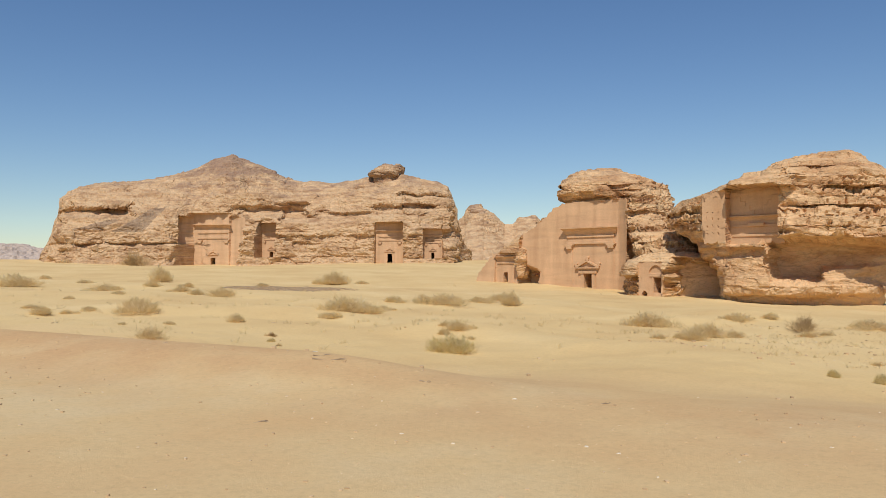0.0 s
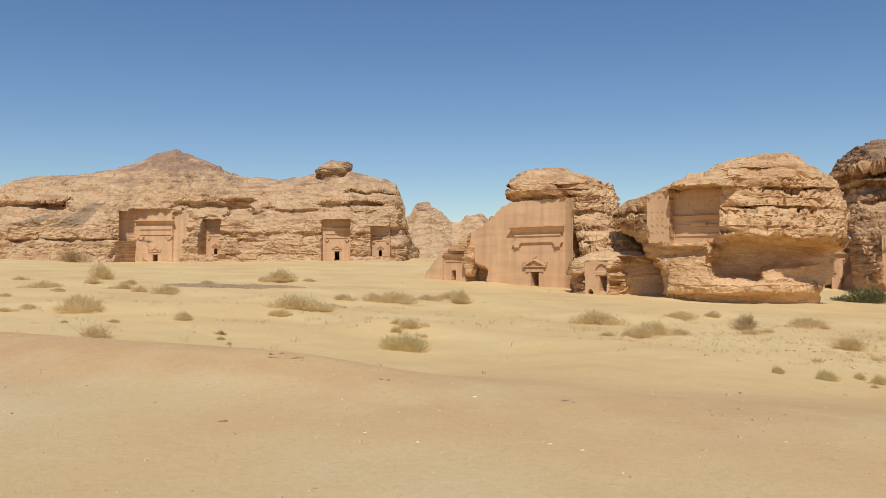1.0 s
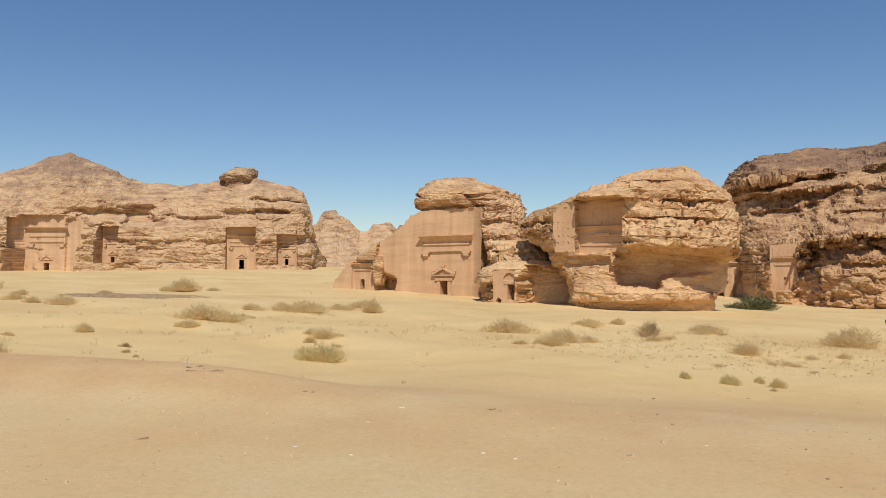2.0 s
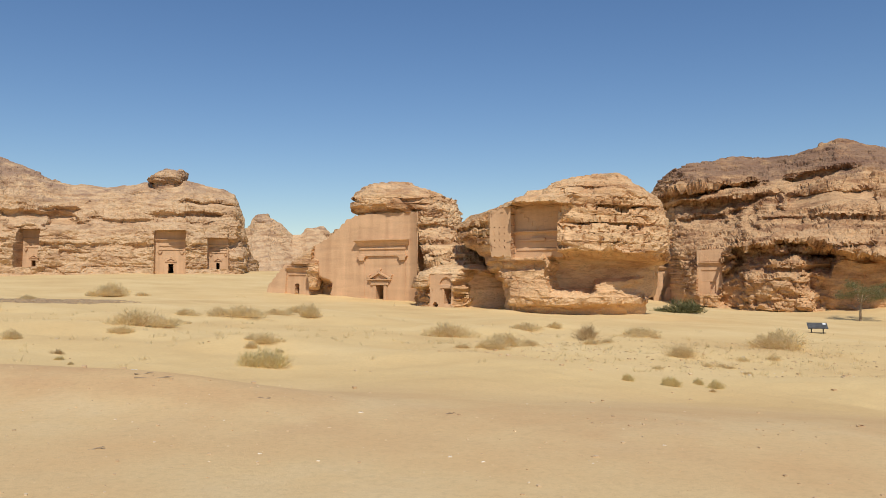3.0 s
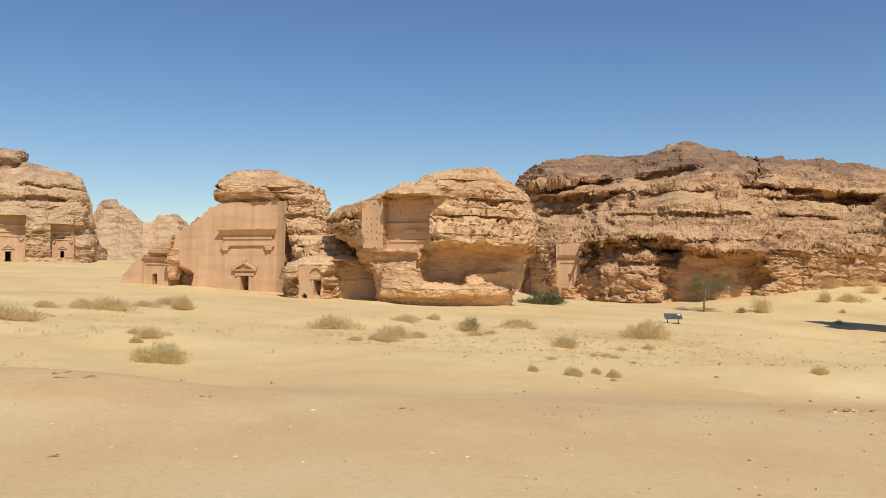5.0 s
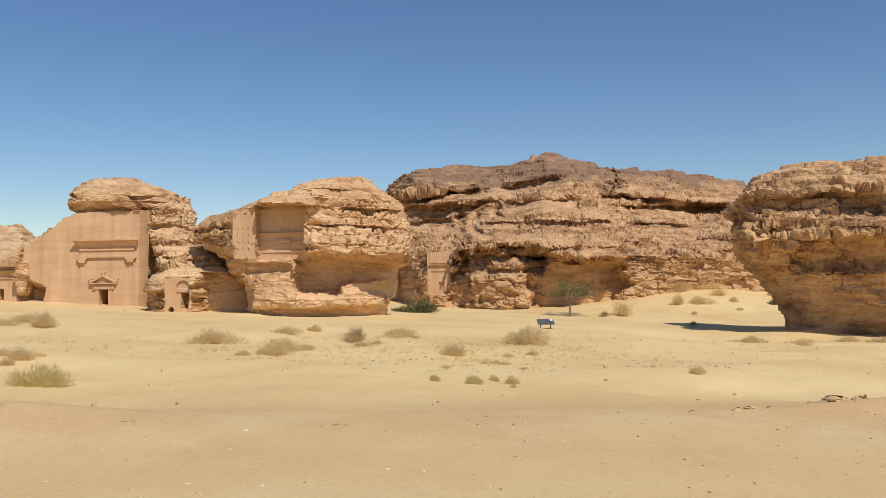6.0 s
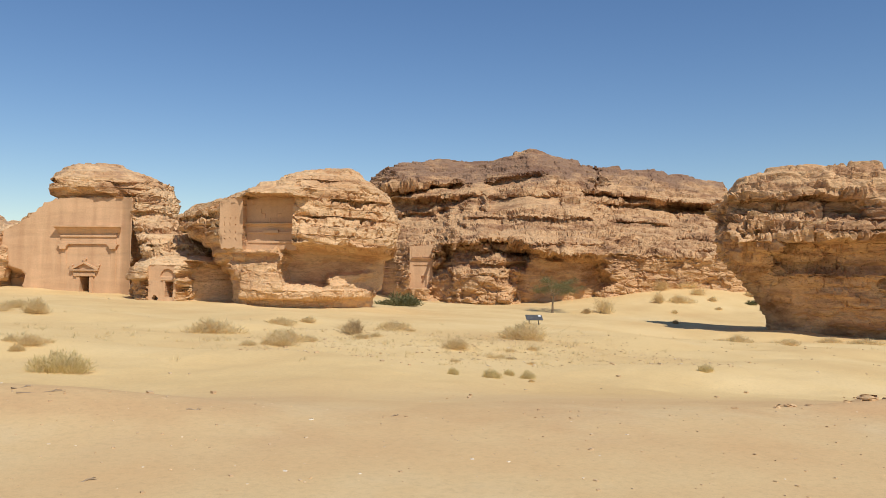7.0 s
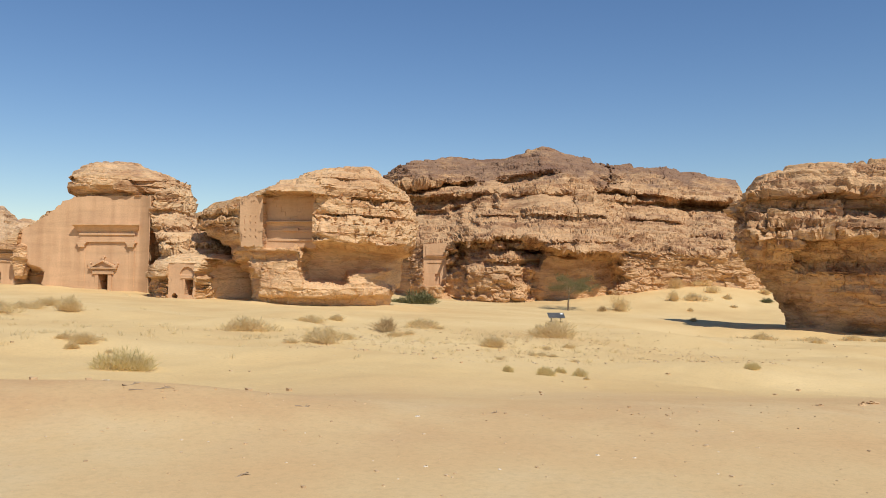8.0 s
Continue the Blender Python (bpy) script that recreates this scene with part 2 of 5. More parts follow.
def weather(p, seed, ledge=0.35, rough=0.5, thick=1.5, pits=0.0, pit_band=None, flutes=0.0, joints=0.3, massive=None, facet=0.35, size=1.5):
    """How far the rock stands out of its smooth shape, in metres."""
    dip = p + np.stack([0 * p[:, 0], 0 * p[:, 0], 0.05 * p[:, 0] + 0.9 * fbm(p * np.array([0.10, 0.10, 0.16]), 3, seed + 43)], -1)
    patch = step(-0.22, 0.30, fbm(p * np.array([0.14, 0.14, 0.36]), 3, seed + 44))
    upper = np.ones(len(p))
    if massive is not None:
        upper = 0.30 + 0.70 * step(massive - 0.5, massive + 0.5, p[:, 2])
    d = ledge * beds(dip, thick, seed) * (0.25 + 0.65 * patch) * upper
    d += ledge * 0.50 * beds(dip, thick * 0.38, seed + 9, 0.6, 0.8) * (0.2 + 0.9 * patch) * upper
    d += ledge * 0.26 * beds(dip, thick * 0.15, seed + 13, 0.5, 1.2) * patch * upper
    d += rough * fbm(p * np.array([0.16, 0.16, 0.26]), 4, seed + 20) + rough * 0.7 * vn(p * np.array([0.09, 0.09, 0.14]), seed + 22)
    d += rough * 0.45 * (0.35 - np.abs(vn(p * np.array([0.42, 0.42, 0.7]), seed + 30)))
    d += rough * 0.26 * (0.35 - np.abs(vn(p * np.array([1.0, 1.0, 1.7]), seed + 31)))
    d += rough * 0.12 * vn(p * np.array([2.6, 2.6, 4.0]), seed + 32)
    if facet:
        big, crack = facets(dip, (size * 1.5, size * 1.5, size * 0.8), seed + 80)
        small, slit = facets(dip, (size * 0.55, size * 0.55, size * 0.28), seed + 90)
        broken = 0.35 + 0.65 * step(-0.2, 0.3, fbm(p * np.array([0.12, 0.12, 0.25]), 3, seed + 46))
        d += facet * broken * (big + 0.42 * small - 0.30 * crack - 0.16 * slit)
    if joints:
        crack = np.exp(-(vn(p * np.array([0.30, 0.30, 0.05]) + 0.1 * vn(p * 0.8, seed + 34)[:, None], seed + 33) / 0.035) ** 2)
        d -= joints * crack * step(-0.1, 0.35, vn(p * np.array([0.1, 0.1, 0.22]), seed + 35))
    if pits:
        f1, f2, off, own = cells(dip * np.array([1.05, 1.05, 2.1]) + 0.35 * vn(p * 2.2, seed + 54)[:, None], seed + 50)
        hole = (1 - step(0.24, 0.40, f1)) * (own[:, 0] > -0.35)
        g1, g2, off, own = cells(dip * np.array([2.4, 2.4, 4.6]), seed + 57)
        nick = (1 - step(0.22, 0.40, g1)) * (own[:, 0] > 0.0)
        band = 1.0
        if pit_band is not None:
            band = step(pit_band[0] - 0.6, pit_band[0] + 0.4, p[:, 2]) * (1 - step(pit_band[1] - 0.4, pit_band[1] + 0.6, p[:, 2]))
        row = step(-0.30, 0.12, vn(dip * np.array([0.16, 0.16, 0.85]), seed + 52))
        d -= pits * band * row * np.maximum(hole, 0.5 * nick)
    if flutes:
        d += flutes * np.abs(vn(p * np.array([0.8, 0.8, 0.10]), seed + 60)) * step(-0.2, 0.3, vn(p * np.array([0.1, 0.1, 0.25]), seed + 61))
    return d


def hollow(u, z, rag, u0, u1, z0, z1, top=0.3, bot=0.6, side=0.6, slope=0.0):
    """Mask of a scooped stretch of rock: u0 to u1 along the face, z0 to z1 in height, each border with its own softness."""
    zz = z - slope * (u - u0) + 0.42 * rag
    uu = u + 0.7 * rag
    m = step(u0 - side / 2, u0 + side / 2, uu) * (1 - step(u1 - side / 2, u1 + side / 2, uu))
    return m * step(z0 - bot / 2, z0 + bot / 2, zz) * (1 - step(z1 - top / 2, z1 + top / 2, zz))


def terrace(g, thick, seed, k=0.7):
    """Steps the slopes: the height gathers at the edges of the beds."""
    p = g.reshape(-1, 3)
    for t, a in ((thick, k), (thick * 0.4, k * 0.7)):
        w = p[:, 2] / t + 0.6 * fbm(p * np.array([0.08, 0.08, 0.02]), 3, seed) + 0.2 * vn(p * 0.5, seed + 2)
        f = w - np.floor(w)
        p[:, 2] += t * a * (step(0.55, 1.0, f) - f) * (0.6 + 0.4 * vn(p * 0.15, seed + 3))


class Face:
    """A carved face: origin at the foot of its middle, turned by a heading (0 faces -y); x to the right, y into the rock, z up."""

    def __init__(self, x, y, z, heading=0.0):
        a = radians(heading)
        self.o = np.array([x, y, z], float)
        self.r = np.array([math.cos(a), math.sin(a), 0.0])
        self.w = np.array([-math.sin(a), math.cos(a), 0.0])

    def local(self, p):
        d = p - self.o
        return np.stack([d @ self.r, d @ self.w, d[..., 2]], -1)

    def world(self, q):
        q = np.asarray(q, float)
        return self.o + q[..., :1] * self.r + q[..., 1:2] * self.w + q[..., 2:] * np.array([0, 0, 1.0])


def carve(p, face, x0, x1, z0, z1, depth=0.0, batter=0.0, limit=9.0, fill=0.0):
    """Cuts everything that stands before the plane y = depth of a face, inside a window, and with fill brings what lies
    up to that far behind it forward to the plane. Returns the dressed points' mask."""
    q = face.local(p)
    hit = (q[:, 0] > x0) & (q[:, 0] < x1) & (q[:, 2] > z0) & (q[:, 2] < z1) & (np.abs(q[:, 1] - depth) < limit)
    plane = depth + batter * q[:, 2]
    go = hit & (q[:, 1] < plane + fill)
    p[go] += (plane - q[:, 1])[go, None] * face.w
    return go


def boulder(levels, n_around, n_up, seed, power=2.6, hollows=(), turn=None, bend=None, **wear):
    """A rock from a table of heights with its left, right, front and back reach. turn: (x, y, heading) of the table's own frame."""
    tab = np.array(levels, float)
    t = np.linspace(0, 1, n_up)
    z = tab[0, 0] + (tab[-1, 0] - tab[0, 0]) * (0.55 * t + 0.45 * np.sin(t * math.pi / 2))
    c = [np.interp(z, tab[:, 0], tab[:, k]) for k in range(1, 5)]
    ker = np.ones(5) / 5
    c = [np.convolve(np.pad(k, 2, mode="edge"), ker, "valid") for k in c]
    l, r, f, b = c
    e = 2 / power
    ang = np.linspace(0, 2 * math.pi, 8001) + math.pi / 2       # ends meet at the back
    cs, sn = np.cos(ang), np.sin(ang)
    cx, cy = np.sign(cs) * np.abs(cs) ** e, np.sign(sn) * np.abs(sn) ** e
    wide, deep = (r - l).max() / 2, (b - f).max() / 2
    run = np.hypot(np.diff(cx) * wide, np.diff(cy) * deep) * np.where(cy[1:] < 0.1, 1.0, 0.22)   # most points on the front
    run = np.concatenate([[0], np.cumsum(run)])
    at = np.linspace(0, run[-1], n_around, endpoint=False)
    cx, cy = np.interp(at, run, cx), np.interp(at, run, cy)
    g = np.empty((n_up, n_around, 3))
    g[..., 0] = (l + r)[:, None] / 2 + (r - l)[:, None] / 2 * cx
    g[..., 1] = (f + b)[:, None] / 2 + (b - f)[:, None] / 2 * cy
    g[..., 2] = z[:, None]
    calm = np.ones(g.shape[:2])
    rag = fbm((g * [0.55, 0.3, 0.9]).reshape(-1, 3), 4, seed + 17).reshape(g.shape[:2]) * 1.6
    for u0, u1, z0, z1, deep, rest, *soft in hollows:      # rest: how much of the roughness is worn away
        m = hollow(g[..., 0], g[..., 2], rag, u0, u1, z0, z1, *soft) * (cy < 0.35)[None, :]
        g[..., 1] += deep * m
        calm *= 1 - rest * m
    n = grid_normals(g, True)
    mid = np.stack([(l + r) / 2, (f + b) / 2, z], -1)[:, None]
    flip = np.sign(((g - mid) * n).sum(-1).mean())
    d = weather(g.reshape(-1, 3), seed, **wear).reshape(n_up, n_around) * calm
    upness = np.clip(np.abs(n[..., 2]), 0, 1)
    g = g + flip * n * (d * (1 - 0.45 * upness))[..., None]
    terrace(g, wear.get("thick", 1.3) * 0.8, seed + 70)
    if bend:        # one wing swept back: from where, how strongly below and above
        away = np.maximum(0, bend[0] - g[..., 0])
        g[..., 1] += (bend[1] + (bend[2] - bend[1]) * step(3.2, 6.0, g[..., 2])) * away ** 2 / (away + 2)
    if turn:
        g = Face(turn[0], turn[1], 0, turn[2]).world(g)
    return g


def close_top(g):
    v = g.reshape(-1, 3)
    rows, cols = g.shape[:2]
    f = grid_faces(rows, cols, True)
    top = np.arange((rows - 1) * cols, rows * cols)
    v = np.concatenate([v, g[-1].mean(0)[None]])
    k = len(v) - 1
    cap = np.stack([top, np.roll(top, -1), np.full(cols, k), np.full(cols, k)], -1)
    return v, f, cap


def rock_mesh(name, grids, mats, carved=None, kinds=None):
    """Joins the closed grids of one rock. carved: masks of cut points."""
    vs, fs, idx, base = [], [], [], 0
    for j, g in enumerate(grids):
        rows, cols = g.shape[:2]
        v = g.reshape(-1, 3)
        f = grid_faces(rows, cols, True)
        i = np.full(len(f), kinds[j] if kinds else 0, np.int32)
        if carved is not None and carved[j] is not None:
            i[carved[j][f].sum(1) >= 3] = 1
        vs.append(v), fs.append(f + base), idx.append(i)
        base += len(v)
    return mesh_from(name, np.concatenate(vs), np.concatenate(fs), mats, np.concatenate(idx))


# ---------------------------------------------------------------- ground
def ground_height(x, y):
    """Sandy plain, a low bank along the track, and the rise towards the far cliff."""
    x, y = np.asarray(x, float), np.asarray(y, float)
    d = 0.423 * x + 0.906 * y
    s = -0.906 * x + 0.423 * y
    xx, yy = np.clip(x, -110, 130), np.clip(y, -30, 190)
    plain = 0.10 - 0.047 * xx + 0.0062 * yy + 0.000213 * xx * yy + 0.0414 * np.maximum(0, yy - 95)
    plain = plain + 4.0 * np.exp(-((x - 108) / 24) ** 2 - ((y - 82) / 15) ** 2) - 0.6 * np.exp(-((x - 72) / 26) ** 2 - ((y - 76) / 26) ** 2) - 0.9 * np.exp(-((x + 50) / 25) ** 2 - ((y - 172) / 30) ** 2) - 1.3 * np.exp(-((x - 54) / 9) ** 2 - ((y - 43) / 9) ** 2) - 1.1 * np.exp(-((x - 68) / 14) ** 2 - ((y - 120) / 18) ** 2)
    track = 0.60 + 0.022 * np.clip(s, -40, 40) + 0.22 * np.exp(-(d / 5.0) ** 2)
    q = np.stack([x, y, 0 * x], -1).reshape(-1, 3)
    wob = (vn(q * 0.12, 3) * 0.5 + vn(q * 0.4, 4) * 0.2).reshape(x.shape)
    left = 0.12 + 0.88 * step(3.0, 9.0, s)        # the bank is steep on one stretch only
    bank = 0.38 * left * np.exp(-((d - 12.4 - wob) / 1.9) ** 2)
    bank = bank + 0.24 * np.exp(-((d - 12.5 - 0.5 * wob) / 0.55) ** 2 - ((s + 7.5) / 2.6) ** 2)
    edge = step(10.4 + 2.2 * left, 22.5 - 6.0 * left, d + wob)
    z = (track + bank) * (1 - edge) + plain * edge
    lump = (0.10 * vn(q * 0.22, 11) + 0.05 * vn(q * 0.7, 12) + 0.018 * vn(q * 2.3, 13)).reshape(x.shape)
    far = step(14, 22, d)
    z = z + lump * (0.16 + 0.9 * far)
    mound = np.maximum(0, vn(q * 0.16 + 5, 14) - 0.1).reshape(x.shape) * 0.45
    return z + mound * far * (1 - step(60, 90, y))


def make_ground():
    az = np.concatenate([np.linspace(-180, -40, 40, endpoint=False), np.linspace(-40, 75, 540, endpoint=False), np.linspace(75, 180, 32, endpoint=False)])
    rr = np.concatenate([[0.02], np.geomspace(0.6, 4, 12, endpoint=False), np.geomspace(4, 60, 280, endpoint=False), np.geomspace(60, 260, 80, endpoint=False), np.geomspace(260, 4200, 24)])
    a, r = np.meshgrid(np.radians(az), rr)
    x, y = r * np.sin(a), r * np.cos(a)
    z = ground_height(x, y)
    z = z * (1 - step(400, 1500, r)) + 9.0 * step(400, 1500, r)
    g = np.stack([x, y, z], -1)
    f = grid_faces(len(rr), len(az), True)
    return mesh_from("ground", g.reshape(-1, 3), f, [SAND], smooth=True)


def sand_material():
    m, t, b = node_material("desert_sand", 1.0)
    co = t.nodes.new("ShaderNodeTexCoord")
    dot = t.nodes.new("ShaderNodeVectorMath")
    dot.operation = "DOT_PRODUCT"
    dot.inputs[1].default_value = (0.423, 0.906, 0)
    t.links.new(co.outputs["Object"], dot.inputs[0])
    wob = noise_node(t, 0.35, (1, 1, 0.2), 6, 0.6)
    add = t.nodes.new("ShaderNodeMath")
    add.operation = "MULTIPLY_ADD"
    add.inputs[1].default_value = 4.0
    t.links.new(wob, add.inputs[0])
    t.links.new(dot.outputs["Value"], add.inputs[2])
    rng = t.nodes.new("ShaderNodeMapRange")
    rng.inputs["From Min"].default_value, rng.inputs["From Max"].default_value = 13.2, 21.5
    t.links.new(add.outputs[0], rng.inputs["Value"])
    sand = ramp(t, noise_node(t, 0.10, (1, 1, 0.3), 6, 0.6), [(0.32, (0.640, 0.435, 0.198)), (0.5, (0.705, 0.505, 0.238)), (0.68, (0.750, 0.555, 0.278))])
    road = ramp(t, noise_node(t, 0.22, (1, 1, 0.3), 6, 0.62), [(0.34, (0.635, 0.418, 0.202)), (0.5, (0.655, 0.465, 0.234)), (0.62, (0.660, 0.495, 0.270))])
    col = mix(t, rng.outputs[0], road, sand)
    side = t.nodes.new("ShaderNodeMapRange")          # redder earth on the bank beside the track
    side.inputs["From Min"].default_value, side.inputs["From Max"].default_value = 10.2, 13.0
    t.links.new(add.outputs[0], side.inputs["Value"])
    less = t.nodes.new("ShaderNodeMath")
    less.operation = "SUBTRACT"
    less.use_clamp = True
    t.links.new(side.outputs[0], less.inputs[0])
    t.links.new(rng.outputs[0], less.inputs[1])
    spot = t.nodes.new("ShaderNodeMath")
    spot.operation = "MULTIPLY"
    t.links.new(less.outputs[0], spot.inputs[0])
    t.links.new(ramp(t, noise_node(t, 0.18, (1, 1, 0.3), 6, 0.65), [(0.42, (0.15,)), (0.58, (0.85,))]), spot.inputs[1])
    col = mix(t, spot.outputs[0], col, (0.555, 0.335, 0.162))
    speck = noise_node(t, 11, (1, 1, 1), 8, 0.75)
    col = mix(t, 0.5, col, ramp(t, speck, [(0.28, (0.72,)), (0.5, (1.0,)), (0.75, (1.12,))]), "MULTIPLY")
    fine = noise_node(t, 60, (1, 1, 1), 4, 0.8)
    col = mix(t, 0.35, col, ramp(t, fine, [(0.3, (0.75,)), (0.7, (1.15,))]), "MULTIPLY")
    t.links.new(col, b.inputs["Base Color"])
    add_bump(t, b, [(noise_node(t, 1.1, (1, 1, 1), 5, 0.55), 0.10, 0.25), (speck, 0.02, 0.5), (fine, 0.006, 0.6)])
    return m


SAND = sand_material()
ground = tagged(new("ground", make_ground()), "pale yellow desert sand with a compacted reddish track", "ground", kind="structure")


# ---------------------------------------------------------------- carved tomb fronts
def prism(name, face, outline, y0, y1, mat):
    """A flat shape, given as x, z points, drawn out from y0 to y1."""
    n = len(outline)
    q = [(x, y0, z) for x, z in outline] + [(x, y1, z) for x, z in outline]
    bm = bmesh.new()
    vs = [bm.verts.new(p) for p in face.world(q)]
    bm.faces.new(vs[:n])
    bm.faces.new(vs[n:][::-1])
    for i in range(n):
        j = (i + 1) % n
        bm.faces.new((vs[i], vs[i + n], vs[j + n], vs[j]))
    bmesh.ops.recalc_face_normals(bm, faces=bm.faces)
    bmesh.ops.bevel(bm, geom=bm.edges[:], offset=0.025, segments=1, affect="EDGES", clamp_overlap=True)
    me = bpy.data.meshes.new(name)
    bm.to_mesh(me)
    bm.free()
    me.materials.append(mat)
    return me


def slab(name, face, x0, x1, z0, z1, proud, parent, mat, label="", back=0.3):
    return part(name, prism(name, face, [(x0, z0), (x1, z0), (x1, z1), (x0, z1)], -proud, back, mat), parent, label)


def cornice(face, x0, x1, z, h, proud, parent, mat, label=""):
    """A cavetto moulding drawn along x: its section widens upwards in steps."""
    sec = [(0.0, 0.0), (0.10, 0.0), (0.14, 0.12), (0.22, 0.14), (0.30, 0.34), (0.52, 0.62), (0.85, 0.78), (1.0, 0.80), (1.0, 1.0), (0.0, 1.0)]
    bm = bmesh.new()
    rings = []
    for x, side in ((x0, 1), (x1, -1)):
        ring = [bm.verts.new(face.world([x - side * a * proud * 0.7, -a * proud if a else 0.3, z + k * h])) for a, k in sec]
        rings.append(ring)
    n = len(sec)
    bm.faces.new(rings[0])
    bm.faces.new(rings[1][::-1])
    for i in range(n):
        j = (i + 1) % n
        bm.faces.new((rings[0][i], rings[1][i], rings[1][j], rings[0][j]))
    bmesh.ops.recalc_face_normals(bm, faces=bm.faces)
    me = bpy.data.meshes.new("cornice")
    bm.to_mesh(me)
    bm.free()
    me.materials.append(mat)
    return part("cornice", me, parent, label)


def capital(face, x, z, w, h, proud, parent, mat):
    """Horned capital: a block that spreads to both sides at the top."""
    out = [(x - w * 0.5, z), (x + w * 0.5, z), (x + w * 0.55, z + h * 0.45), (x + w * 0.95, z + h), (x - w * 0.95, z + h), (x - w * 0.55, z + h * 0.45)]
    part("capital", prism("capital", face, out, -proud, 0.3, mat), parent)


def crowsteps(face, x0, x1, z0, z1, steps, parent, mat, proud=0.07):
    """Two flights of steps that rise outwards from the middle."""
    half = (x1 - x0) / 2
    mid = (x0 + x1) / 2
    for side in (-1, 1):
        out = [(mid + side * half, z0)]
        for k in range(steps):
            xa = mid + side * half * (k + 0.3) / (steps + 0.3)
            xb = mid + side * half * (k + 1.3) / (steps + 0.3)
            za = z0 + (z1 - z0) * (k + 1) / steps
            out += [(xa, za if k else z0), (xa, za), (xb, za)] if k else [(xa, z0), (xa, za), (xb, za)]
        if side > 0:
            out = out[::-1]
        clean = []
        for q in out:
            if not clean or max(abs(q[0] - clean[-1][0]), abs(q[1] - clean[-1][1])) > 1e-4:
                clean.append(q)
        part("crowstep", prism("crowstep", face, clean, -proud, 0.2, mat), parent)


def doorway(face, x, z, w, h, parent, mat, pediment=True, scale=1.0):
    """Jambs, lintel and pediment round an opening."""
    j = 0.28 * w * scale
    for side in (-1, 1):
        xi = x + side * w / 2
        slab("door_jamb", face, min(xi, xi + side * j), max(xi, xi + side * j), z, z + h, 0.16, parent, mat)
    slab("lintel", face, x - w / 2 - 1.6 * j, x + w / 2 + 1.6 * j, z + h, z + h + 0.16 * h, 0.26, parent, mat)
    if pediment:
        half = w / 2 + 2.5 * j
        zb = z + h * 1.30
        slab("architrave", face, x - half * 0.92, x + half * 0.92, z + h * 1.16, zb, 0.11, parent, mat)
        slab("pediment_base", face, x - half, x + half, zb, zb + 0.08 * h, 0.42, parent, mat)
        rise = 0.38 * h
        for side in (-1, 1):
            out = [(x + side * half, zb + 0.08 * h), (x + side * half, zb + 0.15 * h), (x, zb + rise + 0.13 * h), (x, zb + rise + 0.03 * h), (x + side * half * 0.8, zb + 0.08 * h)]
            part("raking_cornice", prism("raking_cornice", face, out, -0.40, 0.2, mat), parent)
        part("tympanum", prism("tympanum", face, [(x - half * 0.8, zb + 0.08 * h), (x + half * 0.8, zb + 0.08 * h), (x, zb + rise + 0.04 * h)], -0.09, 0.2, mat), parent)
        for xx, zz in ((x, zb + rise + 0.13 * h), (x - half * 0.95, zb + 0.15 * h), (x + half * 0.95, zb + 0.15 * h)):
            k = 0.17 * h
            out = [(xx - 0.5 * k, zz), (xx + 0.5 * k, zz), (xx + 0.35 * k, zz + 0.4 * k), (xx + 0.75 * k, zz + k), (xx + 0.3 * k, zz + 1.35 * k), (xx - 0.3 * k, zz + 1.35 * k), (xx - 0.75 * k, zz + k), (xx - 0.35 * k, zz + 0.4 * k)]
            part("acroterion", prism("acroterion", face, out, -0.28, 0.2, mat), parent)


